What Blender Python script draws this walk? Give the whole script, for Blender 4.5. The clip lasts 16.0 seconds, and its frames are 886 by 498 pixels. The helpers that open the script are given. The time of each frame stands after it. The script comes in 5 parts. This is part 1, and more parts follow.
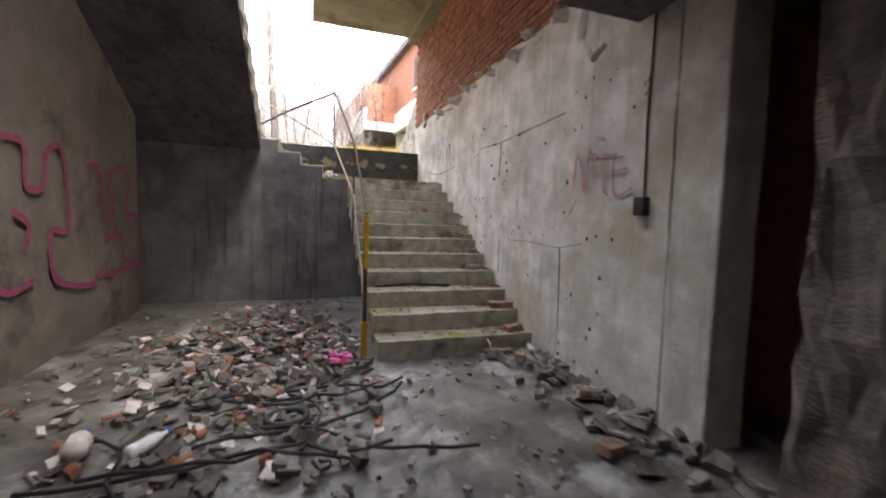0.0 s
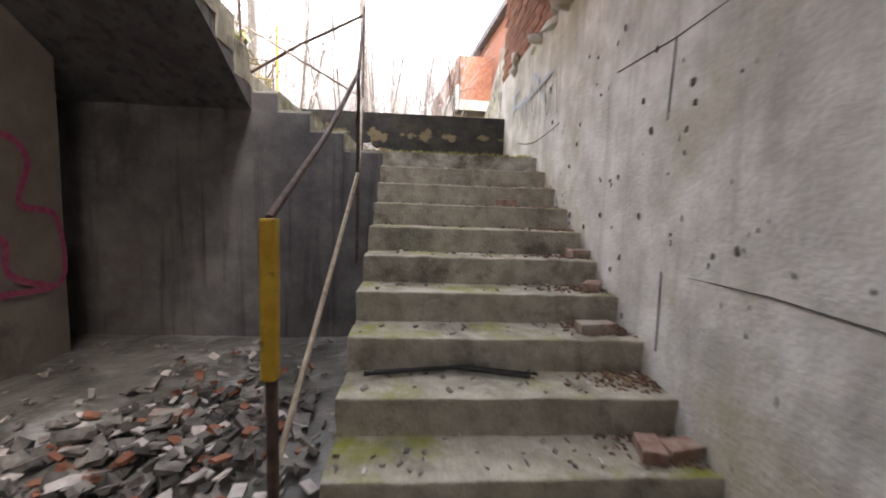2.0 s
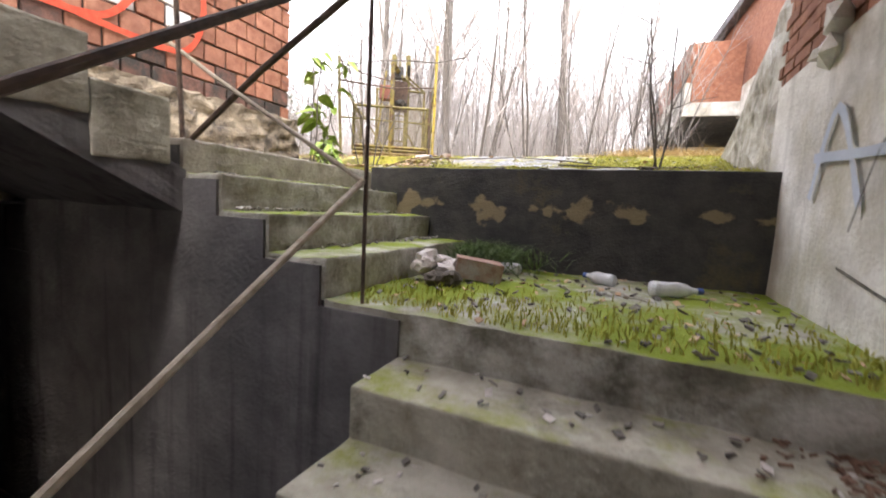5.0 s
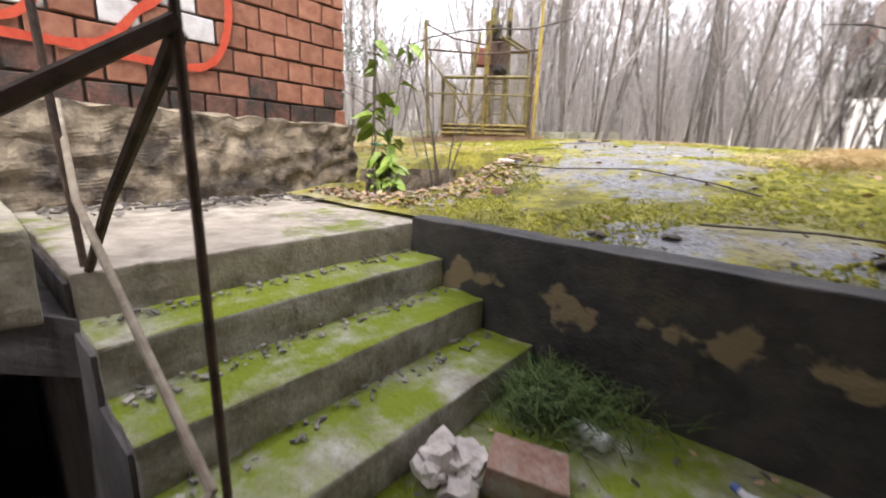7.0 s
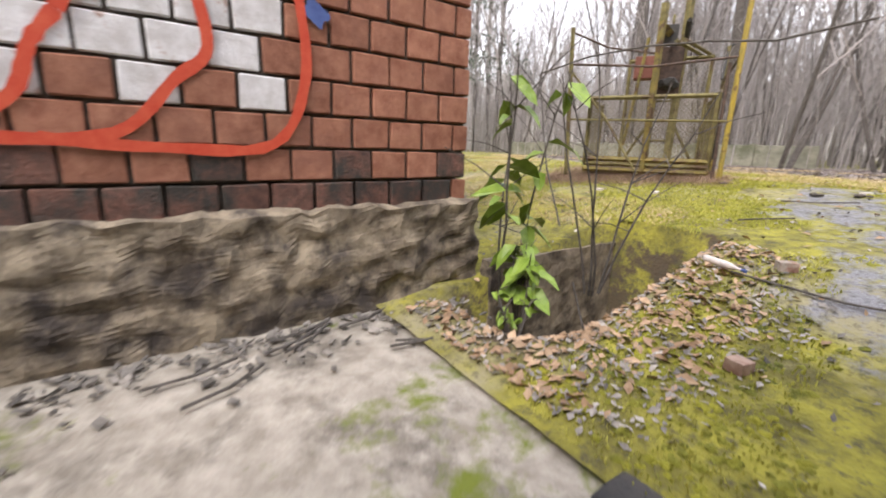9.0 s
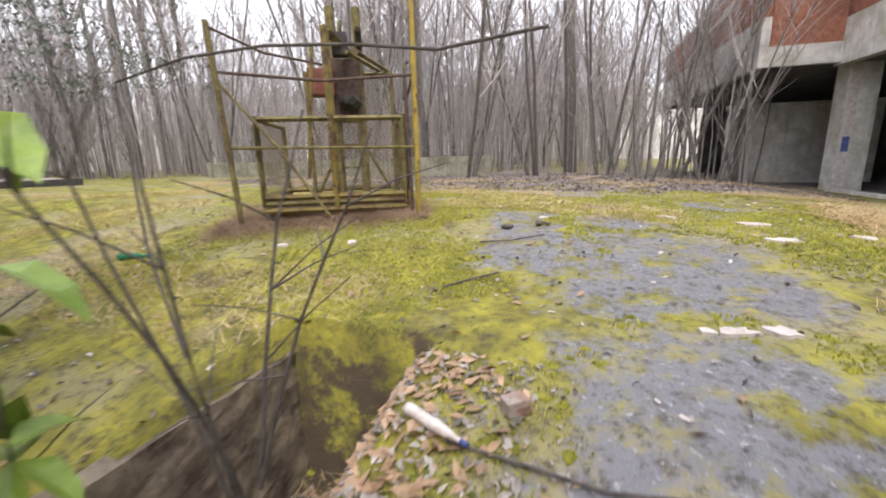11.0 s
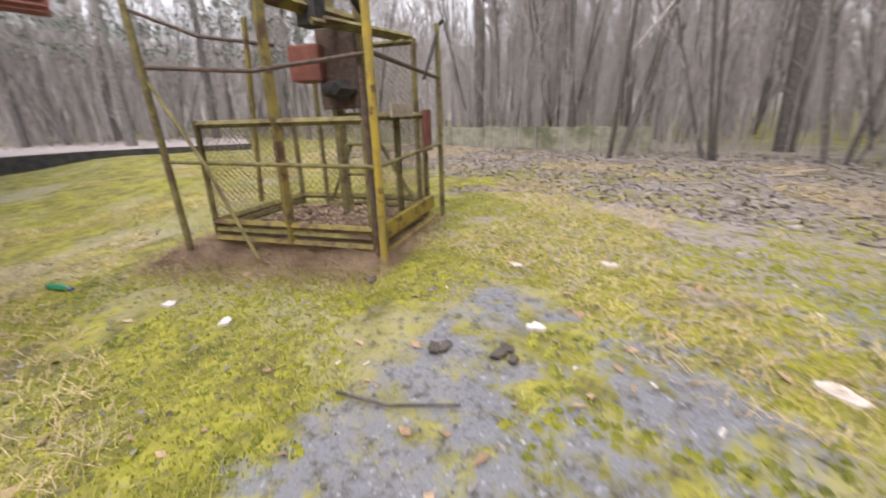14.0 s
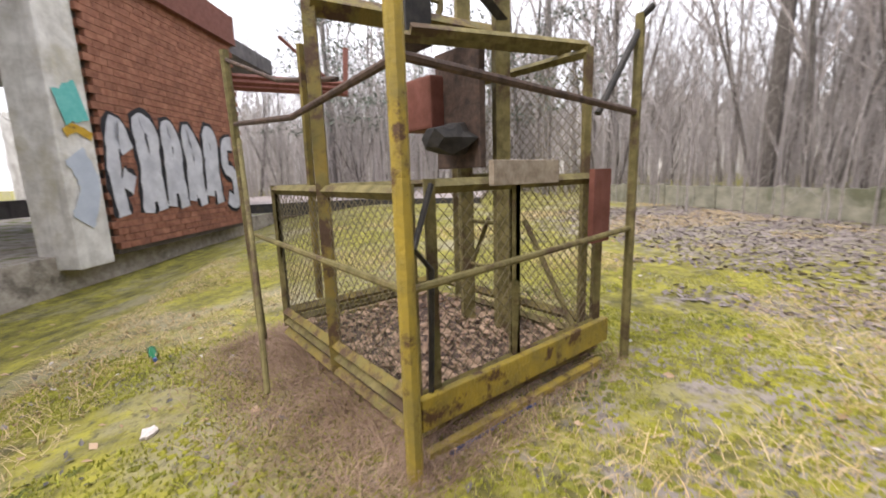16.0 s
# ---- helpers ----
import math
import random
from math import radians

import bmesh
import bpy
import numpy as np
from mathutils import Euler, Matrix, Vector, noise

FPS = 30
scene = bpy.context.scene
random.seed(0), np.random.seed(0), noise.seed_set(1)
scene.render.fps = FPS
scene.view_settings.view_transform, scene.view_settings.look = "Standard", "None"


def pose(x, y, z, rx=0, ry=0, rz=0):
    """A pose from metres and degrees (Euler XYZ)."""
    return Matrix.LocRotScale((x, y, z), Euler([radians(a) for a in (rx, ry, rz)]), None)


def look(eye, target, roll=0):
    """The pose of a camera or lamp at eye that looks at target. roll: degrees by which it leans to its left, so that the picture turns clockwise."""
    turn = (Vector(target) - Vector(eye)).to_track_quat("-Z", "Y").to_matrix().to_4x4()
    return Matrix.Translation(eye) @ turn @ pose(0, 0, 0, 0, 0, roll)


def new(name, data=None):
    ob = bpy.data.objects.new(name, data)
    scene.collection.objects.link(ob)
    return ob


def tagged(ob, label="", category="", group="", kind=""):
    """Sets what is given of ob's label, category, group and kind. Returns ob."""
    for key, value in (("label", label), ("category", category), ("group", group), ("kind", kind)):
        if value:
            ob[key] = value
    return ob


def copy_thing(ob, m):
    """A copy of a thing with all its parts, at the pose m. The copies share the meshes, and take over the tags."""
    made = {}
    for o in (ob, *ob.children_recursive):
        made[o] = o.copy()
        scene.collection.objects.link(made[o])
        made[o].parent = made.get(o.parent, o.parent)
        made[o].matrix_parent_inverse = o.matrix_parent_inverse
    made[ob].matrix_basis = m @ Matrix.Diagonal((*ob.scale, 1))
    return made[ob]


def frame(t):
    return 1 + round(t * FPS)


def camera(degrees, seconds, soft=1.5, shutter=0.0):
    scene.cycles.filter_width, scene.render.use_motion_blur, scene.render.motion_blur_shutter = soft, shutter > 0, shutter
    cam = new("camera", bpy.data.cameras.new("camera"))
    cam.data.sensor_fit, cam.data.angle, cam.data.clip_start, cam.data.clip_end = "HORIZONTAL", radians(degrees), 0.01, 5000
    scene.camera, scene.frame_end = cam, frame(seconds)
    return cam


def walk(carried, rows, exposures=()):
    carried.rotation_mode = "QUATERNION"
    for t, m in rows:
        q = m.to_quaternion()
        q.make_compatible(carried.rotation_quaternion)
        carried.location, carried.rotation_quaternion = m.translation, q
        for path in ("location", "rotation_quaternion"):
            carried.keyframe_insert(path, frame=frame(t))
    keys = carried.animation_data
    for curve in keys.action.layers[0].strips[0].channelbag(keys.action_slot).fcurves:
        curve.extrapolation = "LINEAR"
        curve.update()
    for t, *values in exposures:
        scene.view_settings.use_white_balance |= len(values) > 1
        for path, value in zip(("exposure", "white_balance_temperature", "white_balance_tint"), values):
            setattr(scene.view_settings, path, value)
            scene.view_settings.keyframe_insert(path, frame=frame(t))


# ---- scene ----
cam = camera(94.4, 16.0, soft=1.8, shutter=0.4)
PATH = [
    (0, (-0.642, -3.719, 1.319), (-0.008, -1.827, 1.184), 1.7),
    (0.5, (-0.319, -3.093, 1.327), (0.119, -1.144, 1.236), 2.0),
    (1, (-0.063, -2.503, 1.359), (0.313, -0.541, 1.272), 2.0),
    (1.5, (0.167, -1.853, 1.391), (0.452, 0.123, 1.268), 1.9),
    (2, (0.326, -1.157, 1.407), (0.476, 0.828, 1.211), 2.0),
    (2.5, (0.499, -0.437, 1.434), (0.436, 1.55, 1.218), 2.6),
    (3, (0.67, 0.24, 1.515), (0.347, 2.204, 1.321), 3.3),
    (3.5, (0.773, 0.759, 1.742), (0.201, 2.666, 1.558), 3.9),
    (4, (0.819, 1.082, 1.936), (0.098, 2.938, 1.756), 3.5),
    (4.2, (0.828, 1.227, 2.035), (0.083, 3.074, 1.858), 3.1),
    (6.3, (0.706, 2.568, 2.882), (-0.32, 4.247, 2.525), 3.5),
    (6.5, (0.686, 2.678, 2.948), (-0.408, 4.306, 2.557), 2.6),
    (7, (0.532, 2.983, 3.162), (-0.708, 4.483, 2.702), 2.2),
    (7.5, (0.448, 3.273, 3.358), (-1.064, 4.49, 2.876), 2.6),
    (8, (0.156, 3.427, 3.542), (-1.493, 4.428, 3.013), 3.9),
    (8.2, (-0.024, 3.509, 3.592), (-1.708, 4.448, 3.061), 3.7),
    (10.3, (-1.323, 4.909, 3.918), (-2.303, 6.593, 3.47), -2.4),
    (10.5, (-1.304, 5.107, 3.908), (-2.144, 6.863, 3.449), -2.0),
    (11, (-1.286, 5.594, 4.057), (-1.976, 7.421, 3.625), -1.6),
    (11.5, (-1.237, 6.157, 4.028), (-1.768, 8.045, 3.638), -2.0),
    (12, (-0.941, 6.63, 4.031), (-1.182, 8.551, 3.529), -0.7),
    (12.5, (-0.621, 7.166, 4.03), (-0.495, 9.038, 3.338), 1.8),
    (13, (-0.445, 7.545, 4.224), (-0.706, 9.373, 3.456), 1.3),
    (13.5, (-0.593, 7.892, 4.412), (-1.493, 9.53, 3.7), -0.4),
    (14, (-0.708, 8.172, 4.544), (-2.079, 9.488, 3.919), -1.8),
    (14.5, (-1.014, 8.567, 4.575), (-2.642, 9.603, 4.049), -1.8),
    (15, (-1.293, 9.001, 4.562), (-3.065, 9.796, 4.081), -1.8),
    (15.5, (-1.579, 9.412, 4.577), (-3.434, 10.034, 4.161), -1.6),
    (16, (-1.837, 9.829, 4.582), (-3.775, 10.173, 4.228), -1.8),
]
walk(cam, [(t, look(eye, target, roll)) for t, eye, target, roll in PATH],
     exposures=[(0, 3.5, 6500, 13), (1.0, 3.45, 6500, 13), (2.0, 3.4, 6500, 13), (3.0, 3.35, 6500, 13), (4.2, 3.1, 6500, 13), (6.3, 2.4, 6400, 13), (8.2, 1.95, 6400, 13), (10.3, 1.45, 6300, 14), (13.0, 1.45, 6300, 14), (16.0, 1.5, 6400, 14)])

# ---- light: overcast day ----
world = bpy.data.worlds.new("sky")
scene.world = world
world.use_nodes = True
wn = world.node_tree.nodes
wl = world.node_tree.links
sky = wn.new("ShaderNodeTexSky")
sky.sky_type = "NISHITA"
sky.sun_disc = False
sky.sun_elevation = radians(32)
sky.sun_rotation = radians(160)
sky.dust_density = 5.0
sky.air_density = 1.5
cloud = wn.new("ShaderNodeMix")
cloud.data_type = "RGBA"
cloud.inputs[0].default_value = 0.8
cloud.inputs[7].default_value = (8.4, 8.4, 8.8, 1)
wl.new(sky.outputs[0], cloud.inputs[6])
back = wn["Background"]
back.inputs[1].default_value = 0.1
wl.new(cloud.outputs[2], back.inputs[0])
sun_data = bpy.data.lights.new("sun", "SUN")
sun_data.energy = 0.8
sun_data.angle = radians(25)
sun_data.color = (1.0, 0.95, 0.88)
sun = new("sun", sun_data)
sun.matrix_world = look((0, 0, 30), (-8, 14, 5))


# ---- materials ----
def mat(name, c1, c2, scale=6.0, rough=0.85, bump=0.3, c3=None, s3=1.2, lo3=0.55, hi3=0.65, metal=0.0, rnd=0.0, fine=60.0, spec=0.3):
    """Two colours mixed by noise, a third in large blotches, and a bump of two scales."""
    m = bpy.data.materials.new(name)
    m.use_nodes = True
    n, l = m.node_tree.nodes, m.node_tree.links
    b = n["Principled BSDF"]
    b.inputs["Roughness"].default_value = rough
    b.inputs["Metallic"].default_value = metal
    b.inputs["Specular IOR Level"].default_value = spec
    tc = n.new("ShaderNodeTexCoord")
    geo = n.new("ShaderNodeNewGeometry")
    a = n.new("ShaderNodeTexNoise")
    a.inputs["Scale"].default_value = scale
    a.inputs["Detail"].default_value = 9
    a.inputs["Roughness"].default_value = 0.65
    l.new(geo.outputs["Position"], a.inputs["Vector"])
    r = n.new("ShaderNodeValToRGB")
    r.color_ramp.elements[0].position = 0.36
    r.color_ramp.elements[1].position = 0.64
    r.color_ramp.elements[0].color = (*c1, 1)
    r.color_ramp.elements[1].color = (*c2, 1)
    l.new(a.outputs["Fac"], r.inputs[0])
    out = r.outputs[0]
    if c3:
        g = n.new("ShaderNodeTexNoise")
        g.inputs["Scale"].default_value = s3
        g.inputs["Detail"].default_value = 7
        g.inputs["Roughness"].default_value = 0.7
        l.new(geo.outputs["Position"], g.inputs["Vector"])
        k = n.new("ShaderNodeMapRange")
        k.inputs[1].default_value, k.inputs[2].default_value = lo3, hi3
        l.new(g.outputs["Fac"], k.inputs[0])
        x = n.new("ShaderNodeMix")
        x.data_type = "RGBA"
        x.inputs[7].default_value = (*c3, 1)
        l.new(k.outputs[0], x.inputs[0])
        l.new(out, x.inputs[6])
        out = x.outputs[2]
    if rnd:
        oi = n.new("ShaderNodeObjectInfo")
        ad = n.new("ShaderNodeMath")
        ad.operation = "ADD"
        l.new(oi.outputs["Random"], ad.inputs[0])
        l.new(geo.outputs["Random Per Island"], ad.inputs[1])
        k = n.new("ShaderNodeMapRange")
        k.inputs[2].default_value = 2.0
        k.inputs[3].default_value, k.inputs[4].default_value = 1 - rnd, 1 + rnd
        l.new(ad.outputs[0], k.inputs[0])
        h = n.new("ShaderNodeHueSaturation")
        l.new(k.outputs[0], h.inputs["Value"])
        l.new(out, h.inputs["Color"])
        out = h.outputs[0]
    l.new(out, b.inputs["Base Color"])
    f = n.new("ShaderNodeTexNoise")
    f.inputs["Scale"].default_value = fine
    f.inputs["Detail"].default_value = 4
    l.new(geo.outputs["Position"], f.inputs["Vector"])
    ad2 = n.new("ShaderNodeMath")
    ad2.operation = "MULTIPLY_ADD"
    ad2.inputs[1].default_value = 0.4
    l.new(f.outputs["Fac"], ad2.inputs[0])
    l.new(a.outputs["Fac"], ad2.inputs[2])
    bp = n.new("ShaderNodeBump")
    bp.inputs["Strength"].default_value = bump
    bp.inputs["Distance"].default_value = 0.03
    l.new(ad2.outputs[0], bp.inputs["Height"])
    l.new(bp.outputs[0], b.inputs["Normal"])
    return m


def streaked(name, c1, c2, c3, up=0.35):
    """Poured concrete: blotches, running stains, board marks."""
    m = mat(name, c1, c2, 3.0, 0.9, 0.45, c3, 1.1, 0.5, 0.68, fine=45)
    n, l = m.node_tree.nodes, m.node_tree.links
    b = n["Principled BSDF"]
    old = b.inputs["Base Color"].links[0].from_socket
    geo = n.new("ShaderNodeNewGeometry")
    mp = n.new("ShaderNodeMapping")
    mp.inputs["Scale"].default_value = (7, 7, 0.5)
    l.new(geo.outputs["Position"], mp.inputs[0])
    t = n.new("ShaderNodeTexNoise")
    t.inputs["Scale"].default_value = 1.5
    t.inputs["Detail"].default_value = 6
    l.new(mp.outputs[0], t.inputs["Vector"])
    k = n.new("ShaderNodeMapRange")
    k.inputs[1].default_value, k.inputs[2].default_value = 0.52, 0.72
    k.inputs[4].default_value = up * 2
    l.new(t.outputs["Fac"], k.inputs[0])
    x = n.new("ShaderNodeMix")
    x.data_type = "RGBA"
    x.inputs[7].default_value = (*[v * 0.35 for v in c1], 1)
    l.new(k.outputs[0], x.inputs[0])
    l.new(old, x.inputs[6])
    l.new(x.outputs[2], b.inputs["Base Color"])
    return m


def mossy(name, c1, c2, moss, lo=0.45, hi=0.6, scale=2.2, wetness=0.0):
    """Concrete with moss that grows on faces that look up."""
    m = mat(name, c1, c2, 7.0, 0.92, 0.6, tuple(v * 0.5 for v in c1), 2.7, 0.52, 0.68, fine=50)
    n, l = m.node_tree.nodes, m.node_tree.links
    b = n["Principled BSDF"]
    old = b.inputs["Base Color"].links[0].from_socket
    geo = n.new("ShaderNodeNewGeometry")
    sp = n.new("ShaderNodeSeparateXYZ")
    l.new(geo.outputs["Normal"], sp.inputs[0])
    t = n.new("ShaderNodeTexNoise")
    t.inputs["Scale"].default_value = scale
    t.inputs["Detail"].default_value = 8
    t.inputs["Roughness"].default_value = 0.7
    l.new(geo.outputs["Position"], t.inputs["Vector"])
    k = n.new("ShaderNodeMapRange")
    k.inputs[1].default_value, k.inputs[2].default_value = lo, hi
    l.new(t.outputs["Fac"], k.inputs[0])
    u = n.new("ShaderNodeMapRange")
    u.inputs[1].default_value, u.inputs[2].default_value = 0.3, 0.8
    l.new(sp.outputs[2], u.inputs[0])
    mu = n.new("ShaderNodeMath")
    mu.operation = "MULTIPLY"
    l.new(k.outputs[0], mu.inputs[0])
    l.new(u.outputs[0], mu.inputs[1])
    x = n.new("ShaderNodeMix")
    x.data_type = "RGBA"
    x.inputs[7].default_value = (*moss, 1)
    l.new(mu.outputs[0], x.inputs[0])
    l.new(old, x.inputs[6])
    l.new(x.outputs[2], b.inputs["Base Color"])
    wet = n.new("ShaderNodeTexNoise")
    wet.inputs["Scale"].default_value = 1.7
    l.new(geo.outputs["Position"], wet.inputs["Vector"])
    damp = n.new("ShaderNodeMapRange")
    damp.inputs[1].default_value, damp.inputs[2].default_value = 0.45, 0.6
    damp.inputs[3].default_value, damp.inputs[4].default_value = 0.92, 0.92 - wetness
    l.new(wet.outputs["Fac"], damp.inputs[0])
    dry = n.new("ShaderNodeMix")
    dry.inputs[3].default_value = 0.95
    l.new(mu.outputs[0], dry.inputs[0])
    l.new(damp.outputs[0], dry.inputs[2])
    l.new(dry.outputs[0], b.inputs["Roughness"])
    return m


CONC = streaked("pale concrete", (0.47, 0.455, 0.42), (0.75, 0.735, 0.70), (0.44, 0.41, 0.31), 0.14)
# Stained concrete whose dark tone also holds the shade of soffits and recesses.
DARKC = streaked("grimy concrete darkened for shade", (0.11, 0.104, 0.106), (0.18, 0.168, 0.168), (0.08, 0.076, 0.078))
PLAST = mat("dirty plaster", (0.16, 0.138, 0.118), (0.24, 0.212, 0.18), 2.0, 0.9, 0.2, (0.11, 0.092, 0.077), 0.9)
PIER = mat("dark broken plaster", (0.10, 0.09, 0.08), (0.26, 0.23, 0.20), 4.0, 0.95, 0.8, (0.16, 0.08, 0.06), 2.0)
FENCE = mat("algae-stained concrete panel", (0.16, 0.16, 0.12), (0.30, 0.29, 0.23), 3.0, 0.9, 0.4, (0.12, 0.125, 0.08), 1.2)
PAVE = mat("pinkish road slab", (0.34, 0.29, 0.27), (0.46, 0.40, 0.38), 2.0, 0.85, 0.3)
STEP = mossy("mossy step concrete", (0.30, 0.275, 0.22), (0.46, 0.43, 0.36), (0.23, 0.25, 0.05), 0.5, 0.66)
STEP2 = mossy("green mossy concrete", (0.24, 0.22, 0.17), (0.50, 0.48, 0.44), (0.18, 0.225, 0.02), 0.36, 0.54, 2.2, 0.65)
SLAB = mossy("pale slab", (0.27, 0.24, 0.20), (0.46, 0.42, 0.365), (0.15, 0.18, 0.03), 0.52, 0.60, 1.2, 0.45)
TAR = mat("black tar coating", (0.03, 0.03, 0.032), (0.065, 0.06, 0.057), 5, 0.7, 0.5, (0.10, 0.085, 0.05), 1.9, 0.55, 0.66)
def flaked(m, colour, z, reach):
    """Bare render where the coating has flaked off in a ragged band about one height."""
    n, l = m.node_tree.nodes, m.node_tree.links
    b = n["Principled BSDF"]
    old = b.inputs["Base Color"].links[0].from_socket
    geo = n.new("ShaderNodeNewGeometry")
    sp = n.new("ShaderNodeSeparateXYZ")
    l.new(geo.outputs["Position"], sp.inputs[0])
    t = n.new("ShaderNodeTexNoise")
    t.inputs["Scale"].default_value = 3.2
    t.inputs["Detail"].default_value = 7
    l.new(geo.outputs["Position"], t.inputs["Vector"])
    d = n.new("ShaderNodeMath")
    d.operation = "SUBTRACT"
    d.inputs[1].default_value = z
    l.new(sp.outputs[2], d.inputs[0])
    a = n.new("ShaderNodeMath")
    a.operation = "ABSOLUTE"
    l.new(d.outputs[0], a.inputs[0])
    k = n.new("ShaderNodeMath")
    k.operation = "MULTIPLY_ADD"
    k.inputs[1].default_value = -0.12 / reach
    l.new(a.outputs[0], k.inputs[0])
    l.new(t.outputs["Fac"], k.inputs[2])
    r = n.new("ShaderNodeMapRange")
    r.inputs[1].default_value, r.inputs[2].default_value = 0.475, 0.51
    l.new(k.outputs[0], r.inputs[0])
    x = n.new("ShaderNodeMix")
    x.data_type = "RGBA"
    x.inputs[7].default_value = (*colour, 1)
    l.new(r.outputs[0], x.inputs[0])
    l.new(old, x.inputs[6])
    l.new(x.outputs[2], b.inputs["Base Color"])
    return m


TARWALL = flaked(mat("flaking tar coating", (0.03, 0.03, 0.032), (0.065, 0.06, 0.057), 5, 0.7, 0.5, (0.10, 0.085, 0.05), 1.9, 0.55, 0.66), (0.22, 0.175, 0.105), 2.44, 0.1)
BRICK = mat("orange clay block", (0.23, 0.095, 0.06), (0.36, 0.17, 0.11), 9, 0.9, 0.35, (0.22, 0.10, 0.07), 2.5, 0.5, 0.7, rnd=0.3)
DUSTY = mat("dusty brick", (0.22, 0.12, 0.09), (0.36, 0.26, 0.21), 14, 0.92, 0.4, (0.34, 0.31, 0.27), 5, 0.5, 0.62)
MORT = mat("dark mortar", (0.07, 0.06, 0.05), (0.12, 0.10, 0.085), 12, 0.95, 0.5)
ROUGH = mat("crumbling roughcast", (0.10, 0.08, 0.06), (0.36, 0.30, 0.22), 5, 0.95, 1.0, (0.06, 0.05, 0.045), 2.0, 0.5, 0.62, fine=25)
# Pale blotches stand in for wet sky reflection; dark base takes in shade.
DIRT = mat("dirt floor with painted sheen", (0.06, 0.056, 0.05), (0.21, 0.20, 0.18), 2.5, 0.38, 0.5, (0.42, 0.42, 0.41), 1.3, 0.54, 0.66, fine=30, spec=0.5)
RUST = mat("rusty pipe", (0.05, 0.035, 0.03), (0.12, 0.08, 0.06), 20, 0.7, 0.3)
PALEPIPE = mat("pale flaked pipe", (0.25, 0.2, 0.15), (0.42, 0.36, 0.28), 20, 0.7, 0.3)
YELLOW = mat("worn yellow paint", (0.42, 0.25, 0.02), (0.55, 0.36, 0.04), 10, 0.6, 0.3, (0.12, 0.07, 0.03), 7, 0.55, 0.65)
MOSSY = mat("mossy yellow steel", (0.11, 0.095, 0.035), (0.22, 0.185, 0.075), 12, 0.75, 0.4, (0.09, 0.06, 0.035), 5, 0.5, 0.62)
BRIGHT = mat("yellow painted steel", (0.40, 0.29, 0.04), (0.24, 0.19, 0.05), 8, 0.55, 0.4, (0.10, 0.055, 0.03), 7, 0.54, 0.62)
GOLD = mat("yellow steel with algae", (0.24, 0.175, 0.04), (0.16, 0.14, 0.05), 9, 0.65, 0.4, (0.09, 0.055, 0.035), 6, 0.5, 0.6)
MESHM = mat("rusted wire", (0.12, 0.10, 0.06), (0.2, 0.17, 0.1), 20, 0.8, 0.1)
BLACKM = mat("sooty steel and window darkness", (0.02, 0.02, 0.02), (0.05, 0.045, 0.04), 20, 0.6, 0.2)
REDM = mat("red oxide steel", (0.14, 0.05, 0.035), (0.2, 0.08, 0.06), 10, 0.7, 0.2)
BARK = mat("grey bark", (0.11, 0.10, 0.093), (0.21, 0.195, 0.185), 14, 0.95, 0.6, rnd=0.35)
# Twig colour is lightened to carry the haze of the wood.
TWIG = mat("twigs paled for haze", (0.26, 0.235, 0.225), (0.38, 0.35, 0.34), 8, 0.95, 0.0, rnd=0.35)
DARKBARK = mat("dark bark", (0.07, 0.062, 0.055), (0.14, 0.125, 0.115), 14, 0.95, 0.5)
# Needle green is paled towards grey to stand in for haze.
PINE = mat("pine needles greyed for haze", (0.10, 0.12, 0.095), (0.17, 0.19, 0.16), 6, 0.9, 0.0, rnd=0.3)
LEAF = mat("green leaf", (0.13, 0.21, 0.025), (0.24, 0.34, 0.06), 9, 0.35, 0.1, rnd=0.3)
FERN = mat("dark fern", (0.06, 0.10, 0.03), (0.13, 0.19, 0.06), 6, 0.6, 0.0, rnd=0.4)
GRASS = mat("moss blades", (0.27, 0.285, 0.03), (0.44, 0.42, 0.10), 1.0, 0.9, 0.0, rnd=0.4)
MOSSCUSH = mat("moss cushions", (0.12, 0.125, 0.02), (0.33, 0.315, 0.035), 3.5, 0.95, 1.0, (0.08, 0.095, 0.025), 1.3, 0.5, 0.64, rnd=0.25, fine=90)
STRAW = mat("dry grass", (0.50, 0.36, 0.18), (0.66, 0.53, 0.31), 2, 0.9, 0.0, rnd=0.35)
DEAD = mat("dead brown stalks", (0.22, 0.145, 0.10), (0.42, 0.30, 0.21), 3, 0.95, 0.0, rnd=0.4)
LITTER = mat("fallen leaves", (0.26, 0.16, 0.09), (0.50, 0.36, 0.24), 4, 0.85, 0.1, rnd=0.5)
GLEAF = mat("grey leaf litter", (0.20, 0.165, 0.155), (0.40, 0.345, 0.33), 3, 0.8, 0.2, rnd=0.55)
WHITE = mat("white scraps", (0.42, 0.37, 0.34), (0.66, 0.61, 0.58), 12, 0.7, 0.2, rnd=0.15)
GREYSCRAP = mat("grey rubbish", (0.12, 0.11, 0.10), (0.34, 0.31, 0.28), 7, 0.8, 0.4, rnd=0.7)
MAGENTA = mat("magenta spray paint", (0.27, 0.045, 0.11), (0.36, 0.10, 0.17), 18, 0.8, 0.1)
FADED = mat("faded magenta spray paint", (0.36, 0.20, 0.24), (0.52, 0.38, 0.40), 9, 0.85, 0.1)
REDP = mat("red spray paint", (0.5, 0.06, 0.03), (0.58, 0.10, 0.05), 15, 0.7, 0.1)
SILVER = mat("silver spray paint", (0.42, 0.43, 0.48), (0.58, 0.59, 0.64), 3, 0.6, 0.1)
